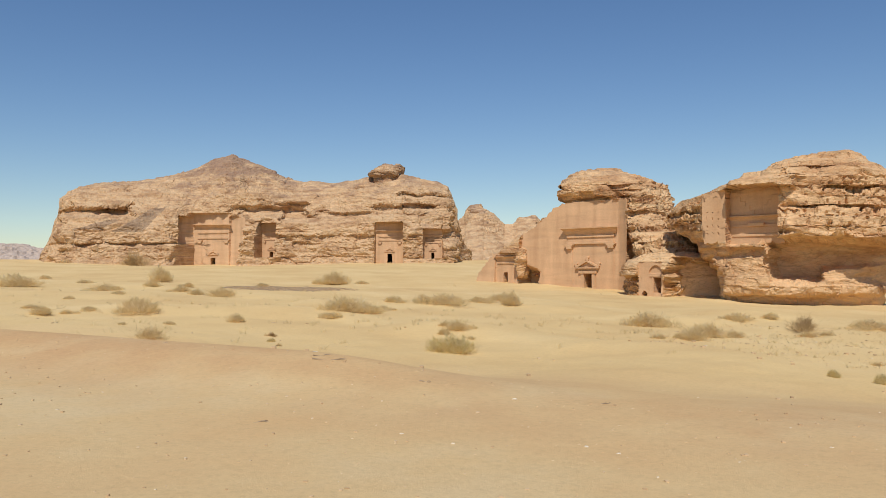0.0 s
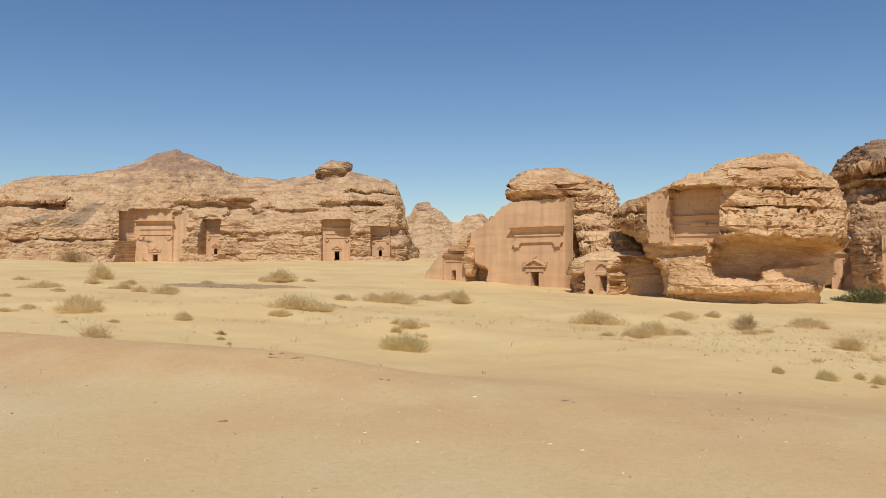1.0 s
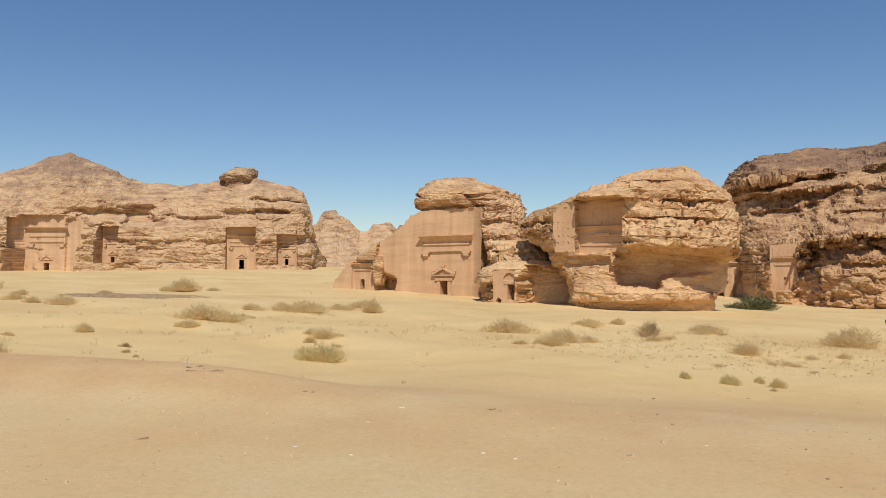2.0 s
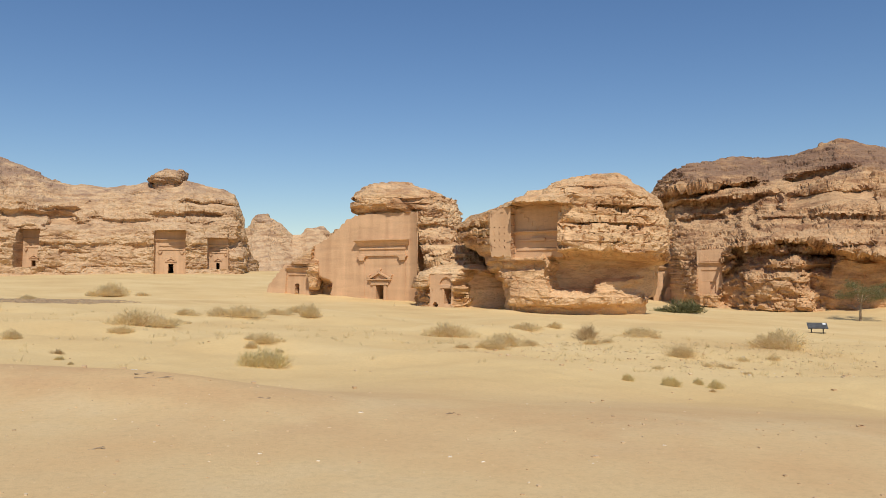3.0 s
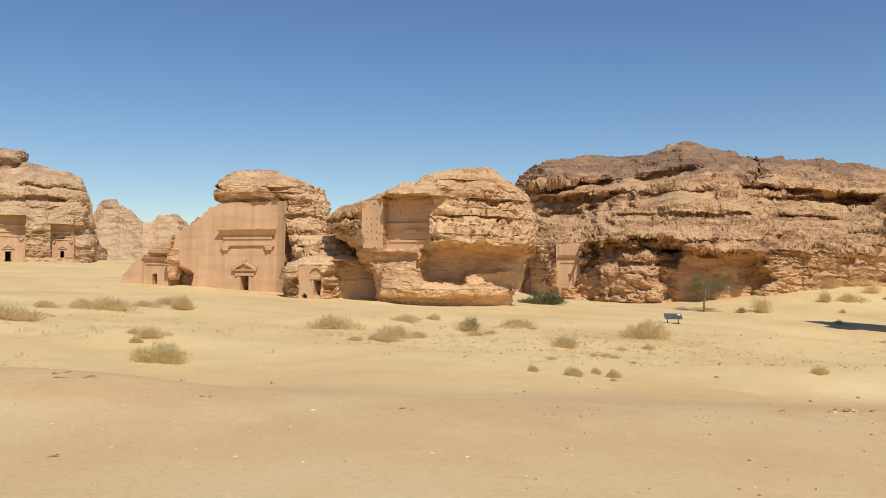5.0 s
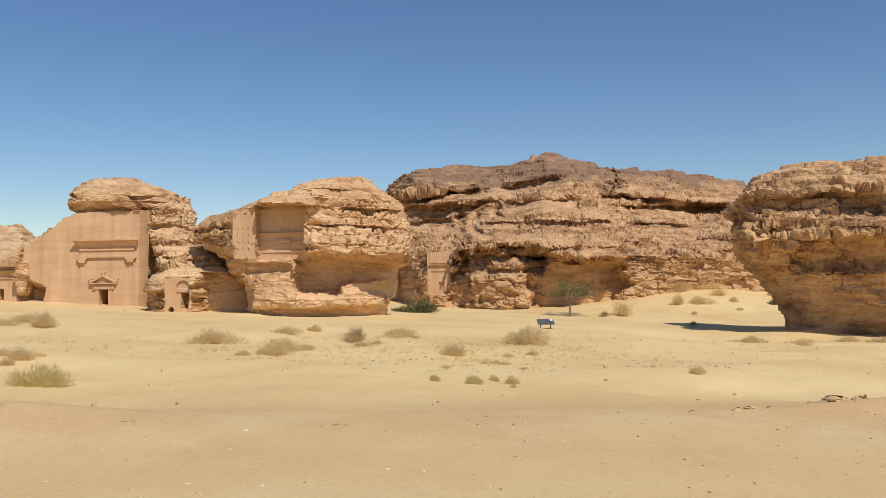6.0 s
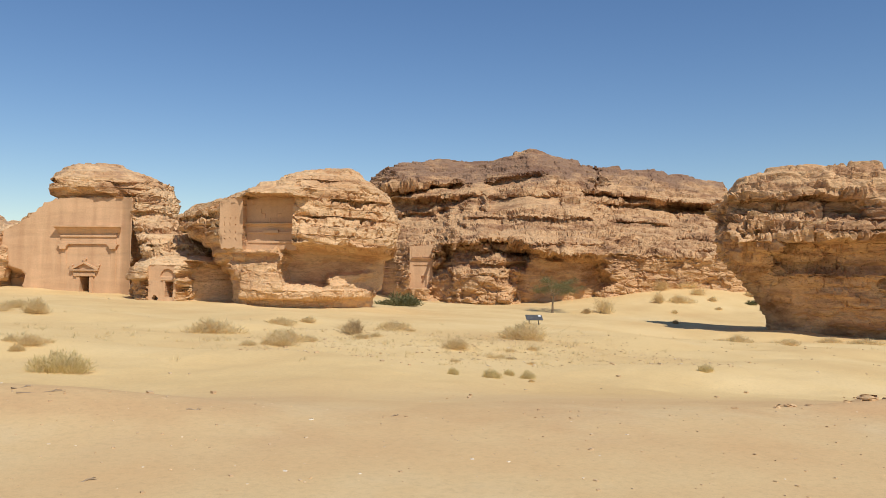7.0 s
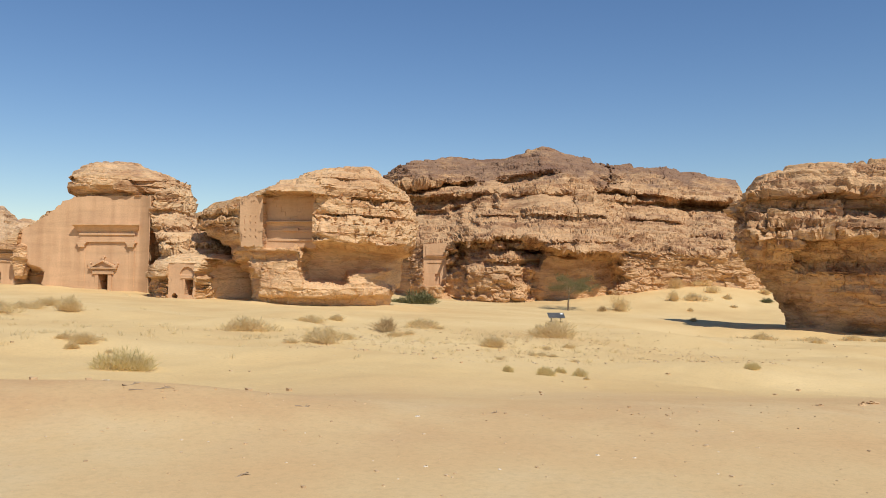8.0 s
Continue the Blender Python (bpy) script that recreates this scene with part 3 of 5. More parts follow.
# ---------------------------------------------------------------- outcrop with the large tomb
def tomb_rock():
    T = Face(18.1, 100.0, 0, -40)
    turn = (18.1, 100.0, -40)
    low = boulder([(-2.5, -18.2, 6.2, -0.5, 14), (1.0, -18.0, 6.2, -0.5, 14), (2.6, -17.5, 6.2, -0.5, 14), (4.3, -15.9, 6.2, -0.5, 14), (5.9, -14.1, 6.2, -0.4, 14), (7.0, -12.0, 6.2, -0.4, 14),
                   (7.8, -9.6, 6.2, -0.4, 14), (8.6, -7.7, 6.2, -0.4, 13), (9.6, -6.4, 6.2, -0.3, 13), (10.6, -5.3, 6.2, -0.3, 12), (11.15, -4.0, 6.2, -0.2, 12), (11.3, -2.5, 6.0, 0.4, 11), (11.4, 0, 5, 3, 9)],
                  700, 190, 3, 6.0, turn=turn, ledge=0.18, rough=0.25, thick=0.8, facet=0.18, joints=0.1)
    p = low.reshape(-1, 3)
    m = carve(p, T, -10.2, 5.6, -3, 11.32, 0.0, 0.022, fill=1.6)
    m |= carve(p, T, -18.5, -10.1, -3, 5.0, 0.05, 0.10, fill=1.6)
    m |= carve(p, T, -14.7, -11.2, -3, 4.75, 0.55, 0.02, fill=1.2)
    q = T.local(p)      # worn scoop beside the small tomb, and undulation of the dressed wall
    rag = 1.4 * fbm(q * [0.6, 0.0, 0.8], 4, 12)
    scoop = hollow(q[:, 0], q[:, 2], rag, -10.7, -7.5, -3, 3.2, 1.2, 0.3, 0.5, -0.35) * m
    p += (2.4 * scoop + 0.05 * m * (fbm(q * [0.5, 0, 0.35], 3, 14)) + 0.25 * m * step(-7, -10, q[:, 0]) * step(4.5, 8, q[:, 2]))[:, None] * T.w
    p -= (0.95 * m * np.clip((q[:, 0] - 3.9) / 1.6, 0, 1) ** 1.4)[:, None] * T.w      # the wall's end swings forward
    for x, half, z0, z1 in ((-0.16, 0.55, -3, 2.26), (-13.1, 0.33, -3, 2.4)):
        carve(p, T, x - half, x + half, z0, z1, 9.0, limit=16)
    dome = boulder([(10.8, -3.6, 6.6, 1.0, 12), (11.25, -5.2, 7.0, 0.3, 12.5), (11.8, -6.4, 7.2, -0.3, 13), (12.5, -6.8, 7.2, -0.6, 13), (13.1, -6.6, 7.0, -0.5, 13), (13.7, -6.6, 6.4, -0.1, 12.5),
                    (14.3, -6.3, 5.2, 0.7, 12), (14.8, -5.9, 3.9, 1.6, 11), (15.3, -5.4, 2.4, 2.6, 10), (15.7, -4.8, 0.9, 3.6, 8.5), (15.9, -4.0, -0.4, 4.6, 7)],
                   560, 130, 5, 2.7, turn=turn, ledge=0.16, rough=0.55, thick=0.9, facet=0.28, size=1.5,
                   hollows=[(-5.5, 2.6, 11.3, 12.3, 0.9, 0.8, 0.5, 0.3), (-8, -4.2, 13.0, 13.35, 0.8, 0.3, 0.15, 0.3), (4.0, 8.0, 11.2, 12.0, 0.8, 0.2, 0.3, 0.5), (2.2, 7.4, 13.2, 13.45, 0.6, 0.2, 0.15, 0.3)])
    slope = boulder([(2, -17.5, -4, 1.4, 9), (6.2, -15.4, -4, 1.4, 9), (7.4, -13.2, -4, 1.5, 9), (8.4, -10.9, -4, 1.6, 9), (9.4, -8.9, -4, 1.8, 8.5), (10.4, -7.3, -4, 2.0, 8), (11.2, -6.2, -4.2, 2.3, 7.5), (11.6, -5.6, -4.4, 3.0, 6.5)],
                    300, 110, 15, 3.0, turn=turn, ledge=0.40, rough=0.5, thick=0.7, facet=0.45, size=1.1)
    spur = boulder([(1.6, -10.7, -10.0, -0.2, 1.5), (2.6, -10.8, -9.7, -0.5, 1.5), (3.6, -10.9, -9.4, -0.65, 1.5), (4.6, -10.9, -9.4, -0.55, 1.5), (5.5, -10.8, -9.5, -0.2, 1.6), (6.1, -10.6, -9.8, 0.4, 1.4)],
                   160, 90, 9, 2.4, turn=turn, ledge=0.05, rough=0.4, thick=1.0, flutes=0.5, facet=0.25, size=0.8)
    ledges = boulder([(-2.5, 7.0, 18, -8.4, 10), (3.4, 7.4, 17.6, -8.4, 10), (4.5, 7.6, 17, -8.0, 10), (5.4, 7.6, 16, -7.0, 10), (6.2, 6.8, 14.0, -5.6, 10), (7.1, 5.9, 12, -4.2, 10), (7.8, 5.3, 10.4, -2.8, 9), (8.6, 5.0, 9.2, -1.8, 9),
                      (9.8, 4.8, 8.4, -1.2, 8), (11, 4.8, 8.0, -0.8, 8), (12.0, 5.3, 7.6, -0.1, 8), (12.5, 6.0, 7, 2, 6)],
                     480, 190, 8, 2.6, turn=turn, ledge=0.40, rough=0.85, thick=1.2, facet=0.75, size=1.6, pits=0.3,
                     hollows=[(6.0, 12.0, 9.0, 9.7, 1.1, 0.3, 0.3, 1.0), (6.0, 13, 7.2, 7.6, 0.8, 0.2, 0.2, 0.6), (7.5, 16, 5.6, 6.0, 0.8, 0.2, 0.2, 0.6, 0.6, -0.05), (8, 11, 4.1, 4.8, 1.0, 0.3, 0.25, 0.8)])
    rock = new("tomb_rock", rock_mesh("tomb_rock", [low, dome, slope, spur, ledges], [ROCK_TAN, CARVED, ROCK_PALE], [m, None, None, None, None], [0, 0, 2, 0, 2]))
    tagged(rock, "domed sandstone outcrop with a tall smooth carved tomb front", "rock outcrop", "rocks with carved tombs")
    B = Face(*T.world([0.2, 0.10, 0.2]), -40)
    cornice(B, -3.55, 3.55, 7.0, 0.85, 0.75, rock, CARVED)
    slab("attic_band", B, -3.3, 3.3, 6.55, 6.75, 0.20, rock, CARVED)
    slab("architrave", B, -3.3, 3.3, 5.72, 5.98, 0.24, rock, CARVED)
    slab("frieze", B, -3.25, 3.25, 5.9, 7.0, 0.05, rock, CARVED)
    for s in (-1, 1):
        slab("pilaster", B, *sorted((s * 3.25, s * 2.6)), 0.0, 5.3, 0.09, rock, CARVED)
        capital(B, s * 2.92, 5.15, 0.72, 0.57, 0.40, rock, CARVED)
    for s in (-1, 1):
        for k in range(5):
            x, z = s * (2.3 - 0.38 * k), 10.6 - 0.40 * k
            slab("crowstep", B, *sorted((x, x - s * 0.38)), z - 0.40, z, -0.17, rock, CARVED, back=0.6)
    doorway(Face(*B.world([-0.36, 0.0, 0]), -40), 0.0, 0.0, 1.1, 2.05, rock, CARVED, scale=1.45)
    a = Face(*T.world([-12.9, 0.60, 0.3]), -40)
    cornice(a, -1.65, 1.65, 3.75, 0.55, 0.4, rock, CARVED)
    slab("architrave", a, -1.5, 1.5, 3.3, 3.47, 0.12, rock, CARVED)
    return rock


tomb_rock()


# ---------------------------------------------------------------- small rock with the arched niche
def niche_rock():
    F = Face(22.0, 83.3, 0.0, -45)
    g = boulder([(-2.5, -5.5, 6, -0.3, 8), (-0.3, -5.5, 6, -0.35, 8), (1.0, -6.2, 5.8, -0.4, 8), (2.1, -6.6, 5.6, -0.4, 8), (3.0, -6.2, 5.2, -0.3, 8), (3.7, -5.2, 4.6, 0.0, 7.5), (4.2, -4.2, 3.8, 0.7, 7), (4.5, -3.4, 2.8, 1.6, 6), (4.7, -2.4, 1.4, 2.8, 5)],
                560, 150, 21, 3.4, turn=(22.0, 83.3, -45), bend=(-2.4, 0.75, 0.6), ledge=0.10, rough=0.40, thick=0.8, facet=0.25, size=1.2,
                hollows=[(-9.5, -2.3, -3, 2.7, 2.3, 0.85, 0.4, 0.3, 0.5, -0.08), (1.15, 7.0, -3, 3.8, 2.8, 0.95, 0.5, 0.3, 0.4)])
    p = g.reshape(-1, 3)
    m = carve(p, F, -2.1, 0.80, -3, 3.5, 0.0, 0.06, fill=1.0)
    q = F.local(p)
    arch = (np.hypot(q[:, 0] + 0.12, q[:, 2] - 2.35) < 0.75) & (q[:, 2] > 2.3) & (q[:, 1] < 1.0)
    p[arch] += 0.22 * F.w
    carve(p, F, -0.29, 0.55, 0.28, 1.86, 5.0, limit=9)
    burrow = (np.hypot((q[:, 0] + 1.35) / 0.32, (q[:, 2] - 0.15) / 0.22) < 1) & (q[:, 1] < 1.0)
    p[burrow] += 1.2 * F.w
    rock = new("niche_rock", rock_mesh("niche_rock", [g], [ROCK_PALE, CARVED], [m]))
    tagged(rock, "low rounded sandstone rock with arched niche over a door", "rock outcrop", "rocks with carved tombs")
    f = Face(*F.world([0.13, 0.09, 0.3]), -45)
    for s in (-1, 1):
        slab("pilaster", f, *sorted((s * 0.45, s * 0.66)), 0, 1.62, 0.05, rock, CARVED)
    slab("lintel", f, -0.85, 0.8, 1.66, 1.80, 0.10, rock, CARVED)
    return rock


niche_rock()


# ---------------------------------------------------------------- large rock with the raised tomb
def overhang_rock():
    g = boulder([(-3.0, -10.6, 5.6, 1.9, 15), (-1.0, -10.6, 6.0, 1.5, 15), (0.2, -10.4, 6.5, 0.8, 15), (1.6, -10.0, 7.2, 0.3, 15), (3.0, -9.8, 7.4, 0.5, 15), (4.2, -10.0, 7.4, 0.6, 15), (5.0, -10.5, 8.7, 0.1, 15), (5.8, -11.7, 9.1, -0.3, 15),
                 (6.8, -14.2, 9.2, -0.6, 15), (7.6, -15.2, 9.2, -0.6, 15), (8.8, -15.4, 8.9, -0.4, 15), (9.6, -14.4, 8.7, -0.2, 15), (10.2, -12.4, 8.5, 0.0, 15), (10.7, -8.4, 8.2, 0.3, 15), (11.3, -6.0, 7.8, 0.9, 15),
                 (12.1, -4.4, 7.0, 2.0, 14.5), (12.8, -2.9, 5.8, 3.2, 13.5), (13.4, -1.0, 5.2, 4.8, 11.5), (13.7, 0.8, 3.8, 6.0, 9.5)],
                1100, 270, 31, 2.35, turn=(29.5, 71.0, -40), bend=(-4.0, 0.10, 0.65), ledge=0.24, rough=0.55, thick=1.1, pits=0.65, pit_band=(6.6, 10.4), massive=5.2, facet=0.50, size=1.6,
                hollows=[(-1.2, 12, 1.9, 5.5, 2.9, 0.8, 0.5, 0.8, 0.3, -0.05), (0.5, 11, 5.7, 7.4, -0.9, 0.0, 1.6, 0.5, 1.6, -0.04), (-14, -5.4, -3, 1.9, 2.4, 0.75, 1.0, 0.3, 1.2, 0.15), (-14, -7.0, -3, 3.8, 2.8, 0.8, 0.7, 0.3, 0.8),
                         (-5, 8, -3, 0.5, 0.9, 0.3, 0.5, 0.3), (-9.6, -2.0, 4.0, 4.5, 0.5, 0.2, 0.2, 0.4), (-4.4, 1.6, 10.1, 11.9, -1.4, 0.5, 1.8, 0.25, 2.0), (3.2, 6.4, 1.6, 3.0, -2.2, 0.0, 0.5, 0.6, 1.2),
                         (3.5, 10.5, 9.7, 10.05, 0.9, 0.1, 0.2, 0.3, 1.0, -0.06), (0.5, 10.5, 8.3, 8.6, 0.7, 0.0, 0.2, 0.3, 1.0, -0.05), (-15, -8, 8.2, 8.5, 0.8, 0.2, 0.2, 0.3), (-0.5, 4.5, 11.7, 11.9, 0.5, 0.2, 0.1, 0.2)])
    p = g.reshape(-1, 3)
    O = Face(29.5, 71.0, 0, -40)
    N = Face(*O.world([-2.35, 1.75, 4.98]), -42)
    P = Face(*O.world([-6.2, 1.05, 5.1]), -46)
    m = carve(p, P, -1.1, 1.4, 0, 4.9, 0.0, 0.0, fill=1.0)
    for k, j in itertools.product(range(3), range(4)):      # sockets cut in the dressed panel
        q = P.local(p)
        p[(np.hypot(q[:, 0] + 0.55 - 0.55 * k, q[:, 2] - 1.0 - 0.65 * j) < 0.055) & (np.abs(q[:, 1]) < 0.1)] += 0.14 * P.w
    m |= carve(p, N, -2.5, 2.5, 0.0, 5.25, 0.0, 0.0, fill=2.2)
    rock = new("overhang_rock", rock_mesh("overhang_rock", [g], [ROCK_TAN, CARVED], [m]))
    tagged(rock, "mushroom-like sandstone rock undercut at its base, with raised tomb front", "rock outcrop", "rocks with carved tombs")
    f = Face(*N.world([0, 0.08, 0]), -43)
    cornice(f, -2.45, 2.25, 2.15, 0.5, 0.50, rock, CARVED)
    slab("attic_band", f, -2.3, 2.1, 1.62, 1.85, 0.20, rock, CARVED)
    slab("frieze", f, -2.25, 2.05, 1.0, 1.62, 0.10, rock, CARVED)
    slab("architrave", f, -2.3, 2.1, 0.72, 0.95, 0.20, rock, CARVED)
    slab("sill_block", f, -0.75, 0.75, 1.66, 1.98, 0.40, rock, CARVED)
    crowsteps(f, -2.35, 2.35, 2.7, 4.9, 5, rock, CARVED, 0.16)
    return rock


overhang_rock()


# ---------------------------------------------------------------- cliffs
def cliff(az, base, top, zb, zt, n_az, n_up, seed, profile, back=60, hollows=(), **wear):
    """A cliff laid out by bearing: foot and crest distance, foot and crest height along it, and the setback at each share of the height."""
    a = np.linspace(az[0], az[1], n_az)
    r0, r1 = (np.interp(a, *zip(*k)) for k in (base, top))
    h0, h1 = (np.interp(a, *zip(*k)) for k in (zb, zt))
    h1 = h1 + 0.035 * (h1 - h0)
    ker = np.ones(5) / 5
    r0, r1 = (np.convolve(np.pad(k, 2, mode="edge"), ker, "valid") for k in (r0, r1))
    h = np.linspace(0, 1, n_up)
    q = np.stack([np.broadcast_to(a[None] * 0.45, (n_up, n_az)), np.broadcast_to(h[:, None] * 2.0, (n_up, n_az)), np.zeros((n_up, n_az))], -1)
    hw = np.clip(h[:, None] + 0.06 * fbm(q.reshape(-1, 3), 3, seed + 3).reshape(n_up, n_az) * np.sin(h * math.pi)[:, None], 0, 1)
    s = np.interp(hw, *zip(*profile))
    r = r0[None] + (r1 - r0)[None] * s
    z = h0[None] - 4 + (h1 - h0 + 4)[None] * h[:, None]
    calm = np.ones(z.shape)
    q = np.stack([np.broadcast_to(a[None] * 1.2, z.shape), z * 0.5, 0 * z], -1).reshape(-1, 3)
    rag = 1.6 * fbm(q, 4, seed + 5).reshape(z.shape)
    for a0, a1, z0, z1, deep, rest, *soft in hollows:
        m = hollow(np.broadcast_to(a[None], z.shape), z, rag, a0, a1, z0, z1, *soft)
        r = r + deep * m
        calm *= 1 - rest * m
    t = np.linspace(0.05, 1, 14)
    r = np.concatenate([r, r1[None] + back * t[:, None] ** 1.5], 0)
    z = np.concatenate([z, h1[None] - (h1 - h0 + 4)[None] * t[:, None] ** 2], 0)
    ar = np.radians(a)[None]
    g = np.stack([r * np.sin(ar), r * np.cos(ar), z], -1)
    n = grid_normals(g, False)
    toward = -np.sign((n * g * [1, 1, 0]).sum(-1)[: n_up].mean())
    calm = np.concatenate([calm, np.ones((len(t), n_az))])
    d = weather(g.reshape(-1, 3), seed, **wear).reshape(g.shape[:2]) * calm
    hh = np.concatenate([h, np.ones(len(t))])[:, None]
    d = d * (1 - 0.4 * step(0.86, 0.99, hh))
    g = g + toward * n * (d * (1 - 0.4 * np.abs(n[..., 2])))[..., None]
    terrace(g, wear.get("thick", 1.3) * 0.8, seed + 70, 0.35)
    return g


def cliff_mesh(name, g, mats, masks=None, other=None):
    rows, cols = g.shape[:2]
    f = grid_faces(rows, cols)
    i = np.zeros(len(f), np.int32)
    if masks is not None:
        i[masks[f].sum(1) >= 3] = 1
    if other is not None:
        i[other[f].sum(1) >= 3] = 2
    return mesh_from(name, g.reshape(-1, 3), f, mats, i)


def far_tomb(face, w, h, door_w, door_h, parent, mat, upper=True, step_height=0):
    cornice(face, -w / 2, w / 2, h, w * 0.11, w * 0.12, parent, mat)
    slab("architrave", face, -w * 0.46, w * 0.46, h * 0.72, h * 0.77, 0.32, parent, mat)
    if upper:
        slab("attic_band", face, -w * 0.46, w * 0.46, h * 0.86, h * 0.90, 0.30, parent, mat)
    for s in (-1, 1):
        slab("pilaster", face, *sorted((s * w * 0.46, s * w * 0.36)), 0, h * 0.62, 0.22, parent, mat)
        capital(face, s * w * 0.41, h * 0.60, w * 0.10, h * 0.09, 0.5, parent, mat)
    if step_height:
        crowsteps(face, -w * 0.45, w * 0.45, h + w * 0.13, h + w * 0.13 + step_height, 5, parent, mat)
    doorway(face, 0, 0, door_w, door_h, parent, mat)


def north_cliff():
    g = cliff((-27.2, 2.6),
              [(-27.2, 215), (-26.4, 186), (-25, 178), (-19, 175), (-17, 180), (-8, 174), (-3, 169), (0.6, 172), (1.0, 178), (1.8, 205), (2.6, 230)],
              [(-27.2, 225), (-26.0, 205), (-25, 204), (-17, 204), (-8, 196), (-3, 184), (0.4, 184), (1.0, 186), (1.8, 215), (2.6, 240)],
              [(-27, 5), (-14, 4), (0, 5), (2.6, 5)],
              [(-27.2, 5), (-26.6, 6), (-26.2, 9), (-25.7, 14.5), (-25.2, 19.5), (-24.3, 22.3), (-23, 23.2), (-21, 23.6), (-18.6, 25.6), (-17.2, 27), (-15.8, 29.4), (-14.7, 30.6), (-13.4, 28.5),
               (-11.4, 25.5), (-9.9, 23.8), (-8.3, 23.4), (-6.4, 23.5), (-5.4, 24.5), (-2.9, 24.4), (-0.5, 22.4), (0.3, 21.4), (0.8, 18.5), (0.95, 14.5), (1.3, 11), (1.8, 7), (2.3, 4), (2.6, 3)],
              780, 190, 51, [(0, 0), (0.10, 0.03), (0.2, 0.10), (0.5, 0.20), (0.65, 0.34), (0.8, 0.55), (0.9, 0.72), (1, 1)],
              70, [(-25.9, -21.1, 14.8, 16.6, 3.6, 0.5, 0.6, 1.6, 0.5, 0.05), (-21.35, -21.1, 16.5, 21.0, 2.2, 0.2, 1.5, 0.8, 0.2), (-14.6, -9.0, 15.2, 17.4, 2.6, 0.6, 1.0, 2.0, 1.6), (-11.2, -9.2, 14.0, 18.4, 2.4, 0.8, 0.8, 1.6, 0.7),
                   (-5.0, -0.2, 15.8, 17.0, 1.6, 0.4, 0.5, 1.0, 1.2, 0.12), (-8.5, -4.6, 15.2, 15.8, 1.2, 0.4, 0.4, 0.9, 1.2), (-0.8, 1.0, 9.0, 11.5, 2.6, 0.3, 0.7, 1.4), (-26, -17, 8.4, 9.0, 1.3, 0.3, 0.4, 0.8), (-3.5, 0.6, 19.2, 19.8, 1.3, 0.3, 0.4, 0.9, 1.0), (-12, 0, 10.6, 14.8, -1.0, 0.4, 0.5, 1.5, 1.5)],
              ledge=0.38, rough=1.3, thick=1.8, facet=0.70, size=3.0, joints=0.3)
    p = g.reshape(-1, 3)
    faces = [Face(-50.9, 178.0, 3.9, -8), Face(-38.3, 179.4, 5.8, -6), Face(-11.5, 173.6, 4.9, 0), Face(-2.2, 174.4, 5.4, 4)]
    sizes = [(7.6, 8.5, 1.05, 1.9), (3.6, 5.5, 0.75, 1.35), (5.2, 6.0, 0.95, 1.5), (3.7, 4.6, 0.65, 1.25)]
    m = np.zeros(len(p), bool)
    for f, (w, h, dw, dh) in zip(faces, sizes):
        m |= carve(p, f, -w * 0.60, w * 0.57, 0 if h < 5.6 else -3, h * 1.38, 0.0, 0.02, 14, fill=4)
        carve(p, f, -dw / 2, dw / 2, 0 if h < 5.6 else -3, dh, 7.0, 0, 18)
    m |= carve(p, Face(-58.0, 176.6, 3.9, 20), -0.2, 2.2, -3, 11.0, 0, 0.06, 12, fill=2)
    m |= carve(p, Face(-45.6, 177.3, 3.9, -20), -1.6, 2.0, -3, 11.0, 0, 0.06, 12, fill=2)
    # two tongues of dark rubble on the slope, wider at the foot
    az, z = np.degrees(np.arctan2(p[:, 0], p[:, 1])), p[:, 2] + 0.5 * fbm(p * 0.3, 3, 55)
    rubble = np.zeros(len(p), bool)
    for a0, z0, a1, z1, w0, w1 in ((-21.5, 11.2, -19.3, 16.8, 1.0, 0.35), (-24.0, 11.4, -22.1, 13.8, 0.9, 0.25)):
        k = (z - z0) / (z1 - z0)
        c, half = a0 + (a1 - a0) * k, w0 + (w1 - w0) * k
        rubble |= (k > 0) & (k < 1) & (np.abs(az - c) < half)
    rock = new("sandstone_cliff", cliff_mesh("sandstone_cliff", g, [ROCK_NORTH, CARVED_FAR, SCREE], m, rubble))
    tagged(rock, "long weathered sandstone cliff with four carved tomb fronts", "cliff", "cliffs")
    for k, (f, (w, h, dw, dh)) in enumerate(zip(faces, sizes)):
        ff = Face(*f.world([0, 0.25, 0]), math.degrees(math.atan2(f.r[1], f.r[0])))
        far_tomb(ff, w, h, dw, dh, rock, CARVED_FAR, True, 0)
    return rock


north_cliff()


